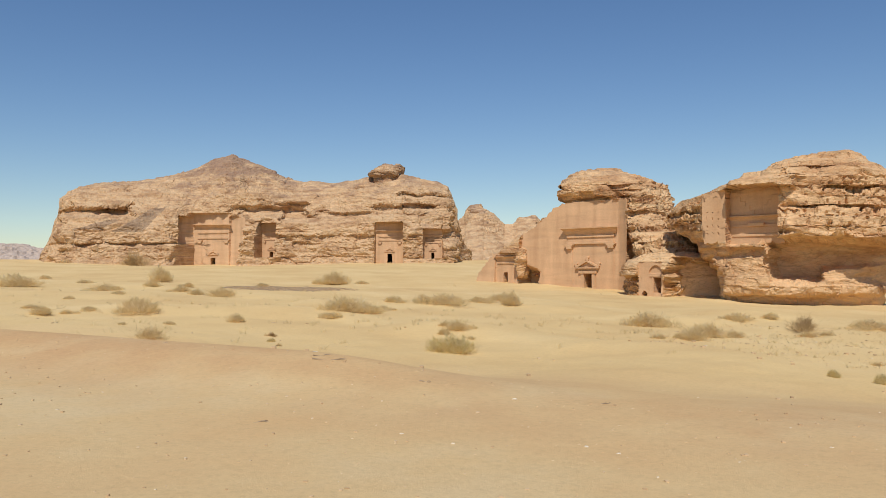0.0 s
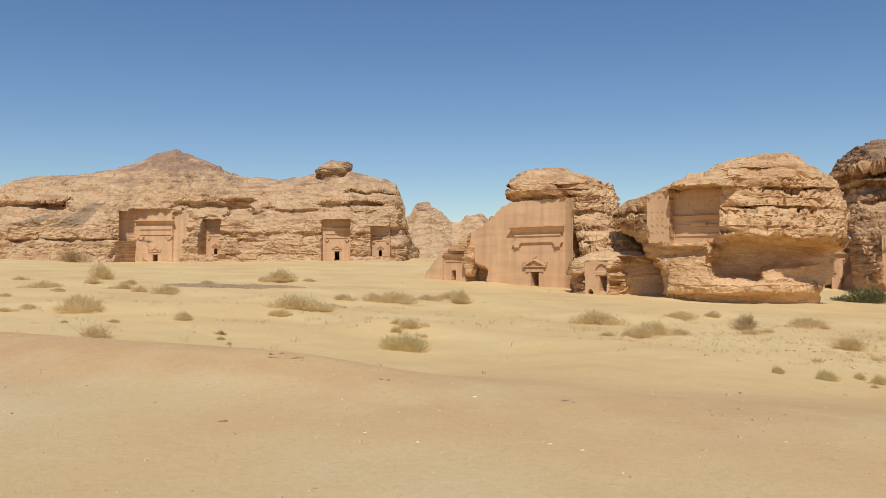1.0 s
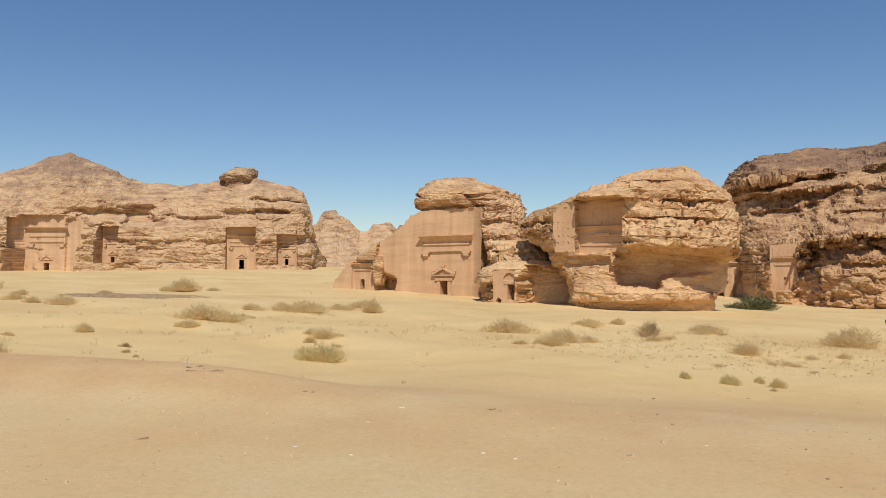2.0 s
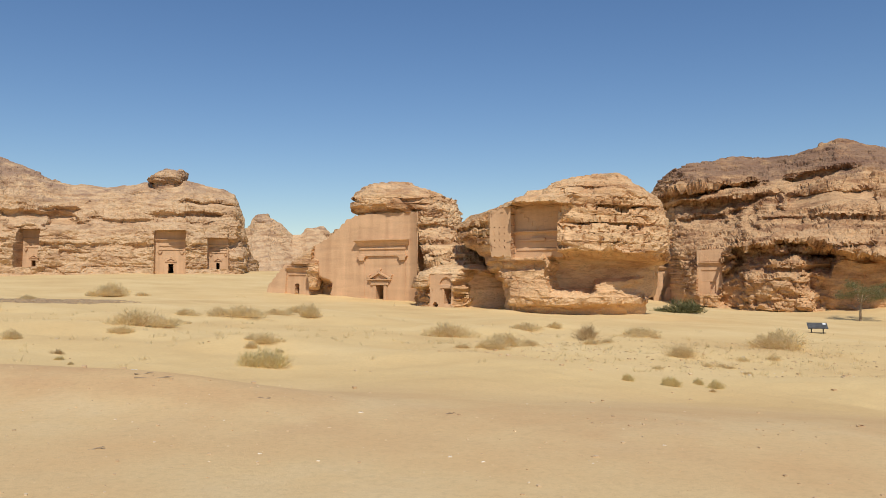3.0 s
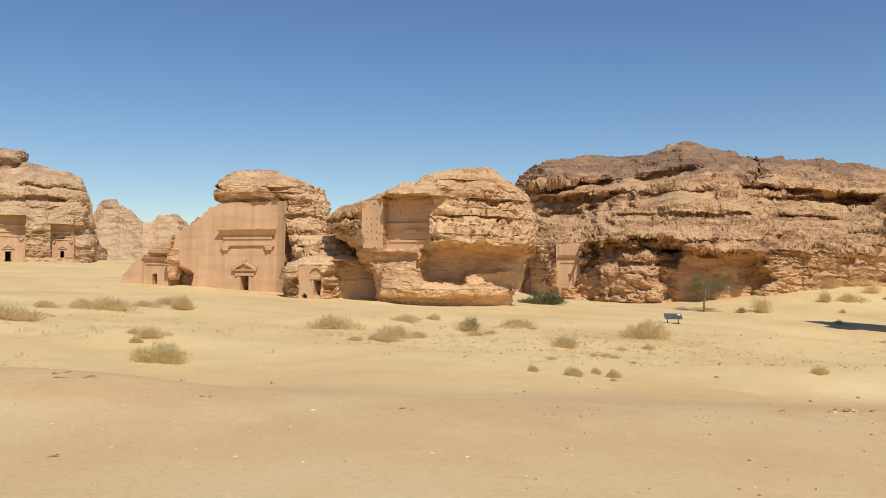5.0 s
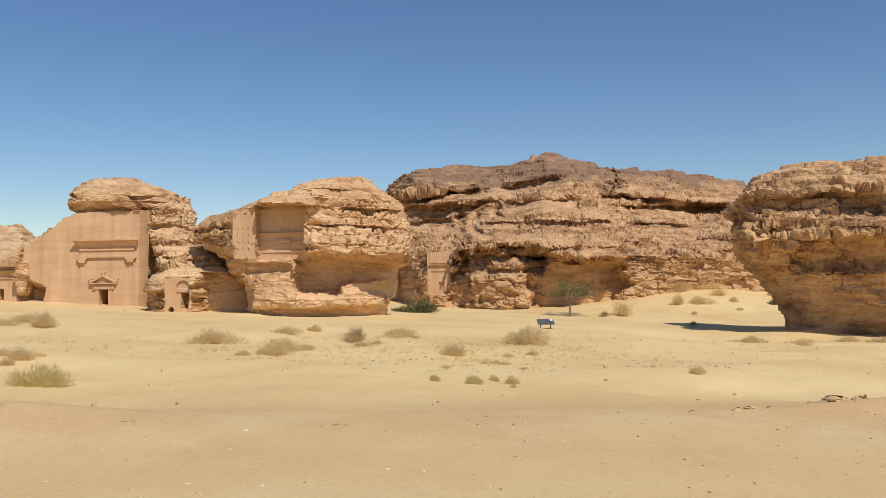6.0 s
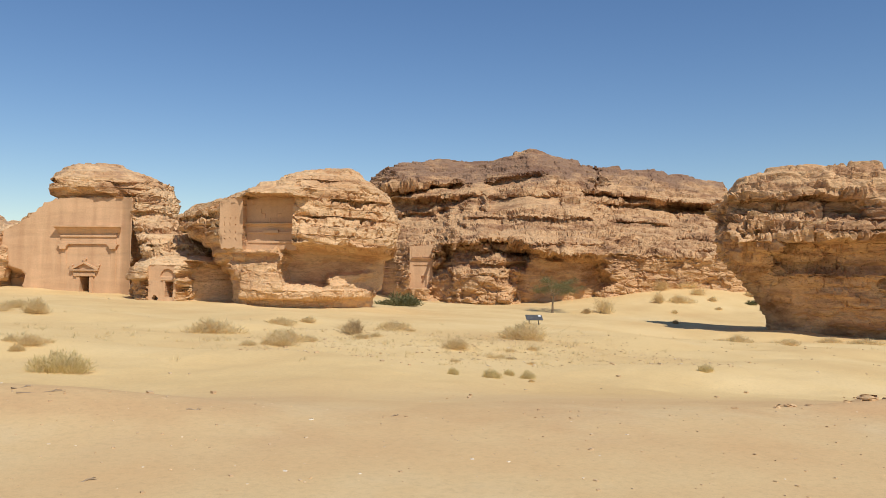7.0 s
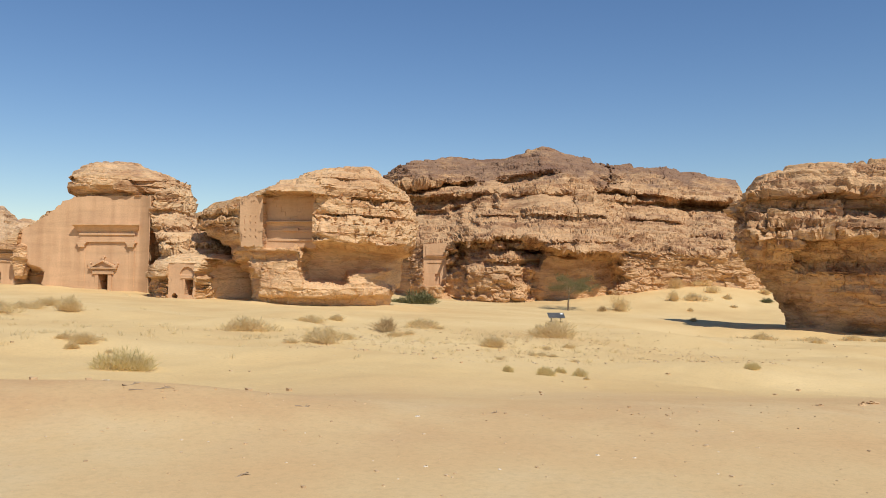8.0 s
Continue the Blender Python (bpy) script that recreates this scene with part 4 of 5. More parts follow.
def east_cliff():
    g = cliff((27.5, 57.5),
              [(27.5, 170), (28.2, 143), (30.4, 140), (31.0, 132), (32.4, 128), (33.0, 126), (35, 121.5), (37, 118), (40.5, 116), (43.7, 117), (45.7, 121), (48.5, 125), (51.2, 128), (55, 133), (57.5, 140)],
              [(27.5, 190), (29.5, 156), (31.5, 152), (34.7, 156.8), (37.5, 155), (39.2, 152.5), (41, 150.5), (43.4, 152), (46, 155), (49.5, 159), (52.6, 162), (54.5, 164), (57.5, 170)],
              [(27.5, -1), (30, -1.3), (35, -2), (43.7, -2), (45.7, -0.5), (48.5, 0.6), (51.2, 1.5), (57.5, 2)],
              [(27.5, 10.0), (29.2, 16.5), (29.9, 20.8), (31.5, 23.0), (34.7, 25.2), (37.5, 24.2), (38.6, 24.0), (39.6, 24.7), (41.2, 25.7), (43.4, 24.2), (44.6, 23.8), (44.9, 23.2), (45.9, 23.2), (47.4, 23.5), (47.7, 22.9), (49.5, 22.9), (50.6, 22.7), (50.9, 22.1), (52.6, 21.9), (54.0, 21.2), (54.6, 21.0), (55.2, 16.1), (57.5, 12.8)],
              1050, 220, 71, [(0, 0), (0.15, 0.01), (0.32, -0.02), (0.36, -0.03), (0.45, 0.10), (0.6, 0.33), (0.75, 0.57), (0.88, 0.80), (1, 1)],
              70, [(39.2, 45.8, -6, 7.0, 4.2, 0.75, 0.8, 0.3, 1.6, -0.28), (34.6, 40.5, 3.6, 7.7, 3.2, 0.1, 0.6, 1.6, 0.5, 0.06), (36.5, 40.2, 4.6, 5.7, -2.0, 0, 0.5, 0.5, 0.5), (33.7, 35.3, -6, 6.2, 3.0, 0.3, 0.8, 0.3, 0.4),
                   (29.6, 36.6, 16.4, 18.0, 4.0, 0.4, 0.6, 2.0, 1.4, 0.26), (45.2, 55.2, 16.6, 18.0, 3.6, 0.3, 0.5, 1.8, 0.6, -0.27), (38.2, 43.6, 14.0, 16.4, 0.8, 0.9, 0.4, 0.9, 0.5),
                   (38.2, 42.0, 18.8, 20.4, 3.0, 0.4, 0.8, 1.6, 1.4, 0.25), (31.0, 35.0, 12.8, 13.6, 1.8, 0.3, 0.4, 0.9, 1.5, 0.22), (46.8, 51.5, 11.8, 12.5, 2.0, 0.2, 0.4, 1.1, 1.6, -0.12),
                   (50.5, 56.0, 8.6, 9.0, 1.5, 0.2, 0.3, 0.9, 1.6, -0.08), (45.9, 46.0, 18.4, 24.0, 1.2, 0.1, 0.5, 0.5, 0.12),
                   (26, 34.6, 8.2, 16.5, 2.2, 0.1, 0.4, 0.3, 0.8), (26, 36.2, 10.6, 16.5, 2.0, 0.1, 0.6, 0.3, 0.8), (26, 37.6, 13.2, 16.8, 2.2, 0.1, 0.8, 0.3, 0.8), (46.8, 60, 6.6, 16.0, 2.0, 0.1, 0.5, 0.4, 1.0), (46.0, 60, 9.8, 15.6, 1.8, 0.1, 0.5, 0.4, 1.0),
                   (45.4, 60, 13.0, 15.8, 1.8, 0.1, 0.6, 0.4, 1.0), (35.0, 45.5, 8.0, 10.2, -0.9, 0.0, 0.6, 0.3, 1.2, -0.05), (36.4, 45.0, 11.4, 12.2, 1.1, 0.1, 0.3, 0.9, 1.2), (34.6, 45.8, 7.1, 10.0, -2.4, 0.0, 3.0, 0.5, 1.2, -0.12), (45.4, 60, -6, 5.6, 0.0, 0.55, 1.5, 0.3, 1.0), (35, 39.2, -6, 5.0, 0.0, 0.3, 1.0, 0.3, 0.6)],
              ledge=0.60, rough=1.1, thick=1.5, pits=0.75, pit_band=(5, 14), flutes=0.15, facet=0.95, size=1.9)
    p = g.reshape(-1, 3)
    fe, fd = Face(69.6, 106.4, 1.0, -42), Face(68.6, 122.4, -0.5, -22)
    m = carve(p, fe, -1.9, 1.7, -0.3, 6.4, 0.3, 0, 14)
    m |= carve(p, fd, -3.4, 3.4, -3, 7.2, 0, 0.03, 16, fill=6)
    carve(p, fd, -0.5, 0.5, -3, 1.9, 3, 0, 16)
    rock = new("sandstone_cliff", cliff_mesh("sandstone_cliff", g, [ROCK_EAST, CARVED], m))
    tagged(rock, "tall banded sandstone cliff with honeycombed ledges and shaded alcoves", "cliff", "cliffs")
    d = Face(*fd.world([0, 0.15, 0]), -22)
    cornice(d, -2.6, 2.6, 5.0, 0.6, 0.5, rock, CARVED)
    doorway(d, 0, 0, 1.0, 1.9, rock, CARVED)
    e = fe
    part("tomb_wall", prism("tomb_wall", e, [(-2.0, 1.6), (-2.0, 6.3), (1.8, 6.5), (1.8, 1.6)], 0.0, 3.0, CARVED), rock)
    for x0, x1 in ((-2.0, -0.1), (0.75, 1.8)):
        part("tomb_wall", prism("tomb_wall", e, [(x0, -0.5), (x0, 1.6), (x1, 1.6), (x1, -0.5)], 0.0, 3.0, CARVED), rock)
    crowsteps(e, -1.6, 1.6, 4.6, 6.1, 5, rock, CARVED, 0.14)
    cornice(e, -1.5, 1.5, 4.0, 0.5, 0.4, rock, CARVED)
    slab("architrave", e, -1.3, 1.3, 3.3, 3.5, 0.12, rock, CARVED)
    return rock


east_cliff()


# ---------------------------------------------------------------- dark rock at the track
def balanced_rock():
    g = boulder([(-5.5, 31.8, 66, 76, 86), (-2.3, 31.4, 66, 75.6, 86), (-0.6, 31.0, 66, 75.2, 86), (1.2, 30.0, 66, 74.2, 86), (2.6, 29.2, 66, 73.4, 86), (4.0, 28.0, 66, 71.8, 86), (5.2, 26.9, 66, 70.8, 86), (6.1, 26.2, 66, 70.2, 86), (7.0, 26.2, 66, 70.4, 86), (7.9, 26.9, 66, 71.4, 86),
                 (8.5, 27.5, 65.5, 72.2, 86), (9.0, 27.2, 65.5, 72.2, 86), (10.0, 27.4, 65, 72.8, 86), (10.8, 28.0, 64.5, 73.8, 86), (11.7, 28.9, 64, 75.4, 86), (12.7, 30.6, 62, 77.5, 86), (13.5, 33.0, 59, 79.8, 86), (14.3, 37, 54, 82, 85)],
                900, 230, 91, 3.0, ledge=0.36, rough=1.0, thick=1.2, pits=0.9, pit_band=(2.5, 9.8), facet=0.85, size=1.7, flutes=0.5,
                hollows=[(26, 36.5, 8.4, 10.2, 2.6, 0.2, 0.4, 0.6, 1.4), (30.5, 39, 3.4, 6.4, 2.8, 0.15, 0.4, 1.6, 1.2), (41, 49, 4.0, 6.0, 1.8, 0.15, 0.5, 1.6, 1.5), (38, 56, 2.4, 3.4, 1.4, 0.2, 0.4, 0.8, 1.5), (28, 40, 6.9, 7.2, 0.8, 0.1, 0.2, 0.3), (34, 60, 7.8, 8.2, 0.9, 0.1, 0.2, 0.4), (40, 62, 10.1, 10.4, 0.8, 0.1, 0.2, 0.4), (42, 52, -3, 1.5, 1.5, 0.4, 0.6, 0.3, 1.5)])
    along = np.clip(g[..., 0] - 29, 0, 18)      # the long side swings round towards the sun
    g[..., 1] -= 0.52 * along
    g[..., 2] *= 1.03 - 0.005 * along
    g = Face(-3.85, 1.5, 0, -36.73).world(g)
    rock = new("balanced_rock", rock_mesh("balanced_rock", [g], [ROCK_DARK, CARVED], [None]))
    return tagged(rock, "broad dark sandstone rock overhanging its shaded base", "rock outcrop", "free-standing rocks")


balanced_rock()


def cap_rock():
    g = boulder([(22.6, -16.0, -10.2, 182, 190), (24.2, -15.6, -10.4, 182.4, 190), (24.5, -16.6, -9.9, 181.5, 190), (25.0, -17.4, -9.7, 181, 191), (25.6, -16.9, -9.4, 181, 191), (26.2, -15.6, -9.3, 181.5, 191), (26.9, -14.2, -9.3, 182, 190), (27.3, -13.4, -9.8, 184, 188)],
                200, 60, 101, 3.0, ledge=0.5, rough=0.5, thick=0.8)
    rock = new("cap_rock", rock_mesh("cap_rock", [g], [ROCK_NORTH, CARVED], [None]))
    return tagged(rock, "flat-topped boulder perched on the cliff crest", "boulder")


cap_rock()


def far_hills():
    g = cliff((-0.5, 16), [(-0.5, 235), (8, 240), (16, 240)], [(-0.5, 300), (3, 290), (16, 300)], [(-0.5, 4), (16, 3)],
              [(-0.5, 12), (0.4, 17), (1.0, 20.5), (1.55, 22.4), (1.7, 25.0), (2.0, 26.3), (2.75, 26.4), (2.95, 24.6), (3.6, 22.4), (4.4, 18.8), (5.0, 19), (5.4, 21.6), (6.6, 22.2), (6.9, 20.5), (7.4, 18.6), (9, 18), (12, 17), (16, 14)],
              260, 90, 111, [(0, 0), (0.3, 0.45), (0.6, 0.75), (0.8, 0.9), (1, 1)], 40, ledge=0.9, rough=1.0, thick=2.2)
    rock = new("far_hill", cliff_mesh("far_hill", g, [ROCK_NORTH]))
    tagged(rock, "distant eroded sandstone hills behind the outcrops", "hill")
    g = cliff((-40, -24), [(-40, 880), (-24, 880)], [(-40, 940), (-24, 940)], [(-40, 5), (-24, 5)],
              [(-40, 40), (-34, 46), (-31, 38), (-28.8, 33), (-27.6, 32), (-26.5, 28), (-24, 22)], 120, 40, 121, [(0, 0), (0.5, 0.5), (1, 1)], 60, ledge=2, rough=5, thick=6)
    rock = new("far_hill", cliff_mesh("far_hill", g, [RIDGE_HAZE]))
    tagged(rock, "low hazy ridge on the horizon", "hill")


far_hills()


# ---------------------------------------------------------------- plants
def plain_material(name, stops, scale=3.0, rough=0.9, by_object=0.25):
    m, t, b = node_material(name, rough)
    col = ramp(t, noise_node(t, scale, (1, 1, 1), 5, 0.6), stops)
    info = t.nodes.new("ShaderNodeObjectInfo")
    col = mix(t, by_object, col, ramp(t, info.outputs["Random"], [(0.0, (0.6,)), (1.0, (1.3,))]), "MULTIPLY")
    t.links.new(col, b.inputs["Base Color"])
    return m


def island_material(name, stops, rough=0.9, through=0.0):
    """Every loose piece of a mesh takes its own colour; thin leaves let some light through."""
    m, t, b = node_material(name, rough)
    geo = t.nodes.new("ShaderNodeNewGeometry")
    col = ramp(t, geo.outputs["Random Per Island"], stops)
    t.links.new(col, b.inputs["Base Color"])
    if through:
        tr = t.nodes.new("ShaderNodeBsdfTranslucent")
        t.links.new(col, tr.inputs["Color"])
        mx = t.nodes.new("ShaderNodeMixShader")
        mx.inputs[0].default_value = through
        t.links.new(b.outputs[0], mx.inputs[1])
        t.links.new(tr.outputs[0], mx.inputs[2])
        t.links.new(mx.outputs[0], t.nodes["Material Output"].inputs["Surface"])
    return m


STRAW = island_material("straw_blades", [(0.0, (0.70, 0.545, 0.27)), (0.5, (0.82, 0.655, 0.35)), (1.0, (0.90, 0.77, 0.49))], through=0.6)
GREENISH = island_material("grey_green_blades", [(0.0, (0.66, 0.535, 0.23)), (0.5, (0.79, 0.645, 0.32)), (1.0, (0.88, 0.76, 0.45))], through=0.6)
DARK_LEAF = island_material("dark_green_leaves", [(0.0, (0.13, 0.13, 0.055)), (0.6, (0.22, 0.205, 0.09)), (1.0, (0.34, 0.30, 0.15))], through=0.35)
BROWN_TWIG = island_material("brown_twigs", [(0.0, (0.42, 0.30, 0.15)), (0.6, (0.60, 0.43, 0.22)), (1.0, (0.64, 0.48, 0.26))], through=0.4)
BARK = plain_material("grey_bark", [(0.35, (0.28, 0.20, 0.125)), (0.65, (0.42, 0.32, 0.21))], 6)


def strips(base, mid, tip, width, name, mat):
    """Thin blades from base over mid to tip, each two quads."""
    d = tip - base
    side = np.cross(d, np.random.normal(size=d.shape))
    side /= np.maximum(np.linalg.norm(side, axis=1, keepdims=True), 1e-6)
    w = width[:, None] / 2 * side
    v = np.stack([base - w, base + w, mid + w * 0.8, mid - w * 0.8, tip + w * 0.15, tip - w * 0.15], 1).reshape(-1, 3)
    k = np.arange(len(base))[:, None] * 6
    f = np.concatenate([k + [0, 1, 2, 3], k + [3, 2, 4, 5]], 0)
    return mesh_from(name, v, f, [mat])


def tuft_mesh(n, flare, mat, blade=0.010, height=1.0, name="foliage", lumps=7, length=0.20):
    """A ragged bush about a metre across: short sprigs crowded in several lumps over the ground."""
    c = np.stack([np.random.normal(0, 0.17, lumps), np.random.normal(0, 0.17, lumps), np.zeros(lumps)], -1)
    big = np.random.uniform(0.16, 0.30, lumps)
    tall = height * np.random.uniform(0.5, 1.0, lumps) * np.exp(-(np.hypot(c[:, 0], c[:, 1]) / 0.5) ** 2)
    k = np.random.randint(0, lumps, n)
    q = np.random.normal(size=(n, 3))
    q /= np.linalg.norm(q, axis=1, keepdims=True)
    q[:, 2] = np.abs(q[:, 2])
    q *= np.random.rand(n, 1) ** 0.45
    base = c[k] + q * np.stack([big[k], big[k], tall[k] * 0.8], -1)
    out = q * [flare, flare, 0.6] + np.random.normal(0, 0.35, (n, 3)) + [0, 0, 0.75]
    out /= np.linalg.norm(out, axis=1, keepdims=True)
    tip = base + out * (length * np.random.uniform(0.5, 1.2, n))[:, None]
    mid = (base + tip) / 2 + np.random.normal(0, 0.015, (n, 3))
    return strips(base, mid, tip, blade * (0.6 + 0.8 * np.random.rand(n)), name, mat)


def twig_mesh(n, mat, height=0.9, blade=0.02, name="stems"):
    """Forked, leafless sticks."""
    bs, ms, ts, ws = [], [], [], []
    for _ in range(n):
        a = random.uniform(0, 6.283)
        p = np.array([random.gauss(0, 0.16), random.gauss(0, 0.16), -0.05])
        d = np.array([math.cos(a) * 0.5, math.sin(a) * 0.5, random.uniform(0.5, 1.1)])
        w = blade
        for k in range(3):
            q = p + d * height * random.uniform(0.25, 0.42)
            bs.append(p), ts.append(q), ms.append((p + q) / 2 + np.random.normal(0, 0.02, 3)), ws.append(w)
            for _ in range(2):
                e = d + np.random.normal(0, 0.45, 3)
                e[2] = abs(e[2]) * 0.7
                x = q + e * height * random.uniform(0.12, 0.28)
                bs.append(q), ts.append(x), ms.append((q + x) / 2 + np.random.normal(0, 0.015, 3)), ws.append(w * 0.6)
            p, w = q, w * 0.75
            d = d + np.random.normal(0, 0.3, 3) * [1, 1, 0.4]
    return strips(np.array(bs), np.array(ms), np.array(ts), np.array(ws), name, mat)


SHRUBS = {   # kind: foliage variants, stem variants, label
    "b": ([tuft_mesh(2300, 0.9, STRAW, 0.011, 0.9, length=0.17, lumps=11) for _ in range(5)], [twig_mesh(16, BROWN_TWIG, 0.45, 0.010) for _ in range(2)], "straw-coloured desert bush growing on a small sand hummock"),
    "g": ([tuft_mesh(3000, 0.6, GREENISH, 0.010, 0.9, lumps=12, length=0.18) for _ in range(3)], [twig_mesh(10, BROWN_TWIG, 0.45, 0.010) for _ in range(2)], "grey-green grassy desert bush standing in loose sand"),
    "r": ([tuft_mesh(1200, 0.9, BROWN_TWIG, 0.012, 1.0)], [twig_mesh(30, BROWN_TWIG, 0.55, 0.012)], "brown dried-out desert bush standing in loose sand"),
    "d": ([tuft_mesh(1100, 1.0, STRAW, 0.010, 0.9, length=0.15) for _ in range(2)], [twig_mesh(34, BROWN_TWIG, 0.62, 0.009) for _ in range(2)], "sparse dry twiggy bush with few pale leaves"),
    "k": ([tuft_mesh(1800, 0.9, DARK_LEAF, 0.022, 1.0, lumps=9) for _ in range(2)], [twig_mesh(16, BROWN_TWIG, 0.5, 0.012) for _ in range(2)], "dense dark green desert bush"),
}


def shrub(kind, x, y, width, height):
    leaves, stems, label = SHRUBS[kind]
    z = float(ground_height(np.array([x]), np.array([y]))[0])
    ob = new("desert_bush", random.choice(stems))
    part("foliage", random.choice(leaves), ob)
    ob.matrix_world = pose(x, y, z - 0.02, 0, 0, random.uniform(0, 360)) @ Matrix.Diagonal((width * 1.05, width * 1.05, max(height, 0.05) * 1.45, 1))
    return tagged(ob, label, "bush", "desert bushes")


PLANTS_WEST = [  # kind, x, y, width, height
    ('b', -32.6, 61.2, 3.86, 1.07),
    ('b', -46.8, 94.7, 1.33, 0.53),
    ('b', -16.2, 32.4, 1.25, 0.41),
    ('b', -15.5, 33.4, 0.7, 0.21),
    ('b', -25.4, 60.0, 2.52, 0.63),
    ('b', -31.9, 91.1, 3.19, 1.92),
    ('b', -19.8, 60.6, 1.49, 0.59),
    ('b', -17.4, 57.1, 1.28, 0.48),
    ('b', -15.2, 54.8, 1.92, 0.85),
    ('b', -13.1, 34.4, 1.81, 0.82),
    ('b', -8.2, 32.1, 0.9, 0.38),
    ('d', -8.7, 23.8, 1.25, 0.5),
    ('g', -5.6, 26.3, 0.33, 0.17),
    ('b', -12.8, 96.7, 4.41, 1.7),
    ('b', -4.6, 38.0, 2.53, 0.96),
    ('b', -3.7, 39.5, 1.66, 0.55),
    ('b', -0.1, 47.7, 3.01, 0.84),
    ('b', 4.2, 49.7, 1.81, 0.97),
    ('b', 0.6, 29.9, 1.09, 0.42),
    ('b', 10.0, 39.5, 2.42, 0.91),
]
PLANTS_MIDDLE = [  # kind, x, y, width, height
    ('b', 16.8, 45.7, 1.88, 0.61),
    ('b', 19.1, 47.0, 1.24, 0.43),
    ('b', 10.8, 33.0, 1.82, 0.63),
    ('r', 17.1, 38.0, 1.75, 0.87),
    ('b', 22.5, 42.3, 2.58, 0.6),
    ('b', 25.7, 34.4, 3.37, 1.03),
    ('d', 17.3, 29.4, 1.52, 0.61),
    ('d', 16.4, 25.7, 0.73, 0.25),
    ('g', 11.8, 19.9, 0.22, 0.19),
    ('k', 53.0, 87.4, 4.6, 1.75),
    ('d', 16.2, 24.9, 0.6, 0.2),
    ('d', 20.8, 28.6, 0.94, 0.33),
    ('d', 74.5, 73.0, 3.0, 2.4),
    ('r', 72.8, 73.8, 1.89, 0.87),
    ('d', 96.7, 81.3, 3.13, 2.26),
    ('b', 101.6, 80.7, 3.73, 1.95),
    ('d', 123.6, 93.3, 3.99, 2.52),
    ('r', 67.1, 55.8, 1.2, 0.54),
    ('b', 50.2, 39.2, 2.1, 0.7),
    ('b', 48.4, 36.0, 1.73, 0.82),
]
PLANTS_EAST = [  # kind, x, y, width, height
    ('b', 55.0, 36.4, 2.74, 0.62),
    ('d', 44.6, 29.9, 1.63, 0.51),
    ('b', 59.7, 35.2, 2.73, 0.64),
    ('b', 57.2, 30.9, 2.52, 0.67),
    ('k', 102.6, 69.4, 1.65, 0.66),
    ('d', 17.1, 29.7, 1.47, 0.59),
    ('b', 9.6, 30.8, 1.54, 0.53),
    ('d', 16.2, 35.9, 1.38, 0.39),
    ('d', 8.3, 31.0, 0.86, 0.26),
    ('k', 150.7, 101.1, 4.83, 2.41),
    ('g', 0.3, 24.1, 1.5, 0.62),
    ('g', 9.6, 19.9, 0.36, 0.26),
    ('g', 10.6, 19.4, 0.62, 0.34),
    ('g', 11.9, 20.2, 0.24, 0.2),
    ('g', 11.9, 19.3, 0.46, 0.27),
    ('g', 18.4, 17.8, 0.52, 0.32),
    ('r', -6.0, 28.0, 0.38, 0.2),
    ('b', -5.0, 24.5, 0.24, 0.12),
    ('b', 11.2, 18.4, 0.22, 0.12),
    ('r', -62.0, 162.0, 5.6, 3.4),
]
PLANTS_FAR = [  # kind, x, y, width, height
    ('d', 88.0, 74.5, 2.39, 2.07),
    ('b', 91.3, 73.5, 3.37, 1.45),
    ('d', 98.6, 75.4, 2.53, 1.52),
    ('b', 109.0, 73.7, 2.20, 1.23),
    ('b', 97.1, 72.1, 1.80, 0.82),
    ('b', 84.4, 69.1, 1.05, 0.52),
    ('b', 92.9, 68.2, 1.09, 0.47),
    ('b', -76, 165, 4.5, 1.4),
]
PLANTS_LOW = [  # kind, x, y, width, height
    ('b', -31.6, 71.0, 1.39, 0.45),
    ('b', -22.8, 71.7, 1.26, 0.5),
    ('b', -24.7, 68.2, 1.53, 0.57),
    ('b', -19.7, 48.7, 0.85, 0.31),
    ('b', -17.3, 34.0, 0.76, 0.24),
    ('b', -15.2, 34.7, 0.83, 0.24),
    ('b', -2.9, 49.2, 1.45, 0.48),
    ('b', -1.3, 48.7, 1.43, 0.55),
    ('b', 2.4, 52.2, 1.61, 0.51),
    ('b', -10.1, 99.6, 1.54, 0.56),
    ('b', -15.1, 96.7, 1.49, 0.68),
    ('b', -4.9, 35.4, 1.04, 0.35),
    ('b', -3.1, 43.2, 0.97, 0.36),
    ('d', 1.0, 28.5, 0.44, 0.18),
    ('b', 0.0, 29.0, 0.49, 0.28),
    ('b', -18.0, 79.2, 1.44, 0.5),
    ('b', -20.9, 44.9, 0.76, 0.25),
    ('b', -10.4, 30.5, 0.51, 0.19),
]
PLANTS_SPARSE = [  # kind, x, y, width, height
    ('d', -11.5, 28.8, 0.52, 0.16),
    ('d', 13.0, 24.2, 0.65, 0.17),
    ('d', 15.6, 25.4, 0.53, 0.2),
    ('d', 19.3, 28.4, 0.74, 0.25),
    ('b', 12.0, 33.3, 1.09, 0.35),
    ('b', 9.2, 31.3, 0.73, 0.28),
    ('d', 17.0, 35.9, 0.89, 0.28),
    ('d', 22.6, 40.8, 0.9, 0.26),
    ('d', 15.8, 23.3, 0.57, 0.15),
    ('b', 3.9, 54.1, 1.97, 0.59),
    ('b', 4.6, 50.2, 0.93, 0.37),
    ('b', 0.1, 30.4, 0.71, 0.25),
]
PLANTS = PLANTS_LOW + PLANTS_SPARSE + PLANTS_WEST + PLANTS_MIDDLE + PLANTS_EAST + PLANTS_FAR
for row in PLANTS:
    shrub(*row)


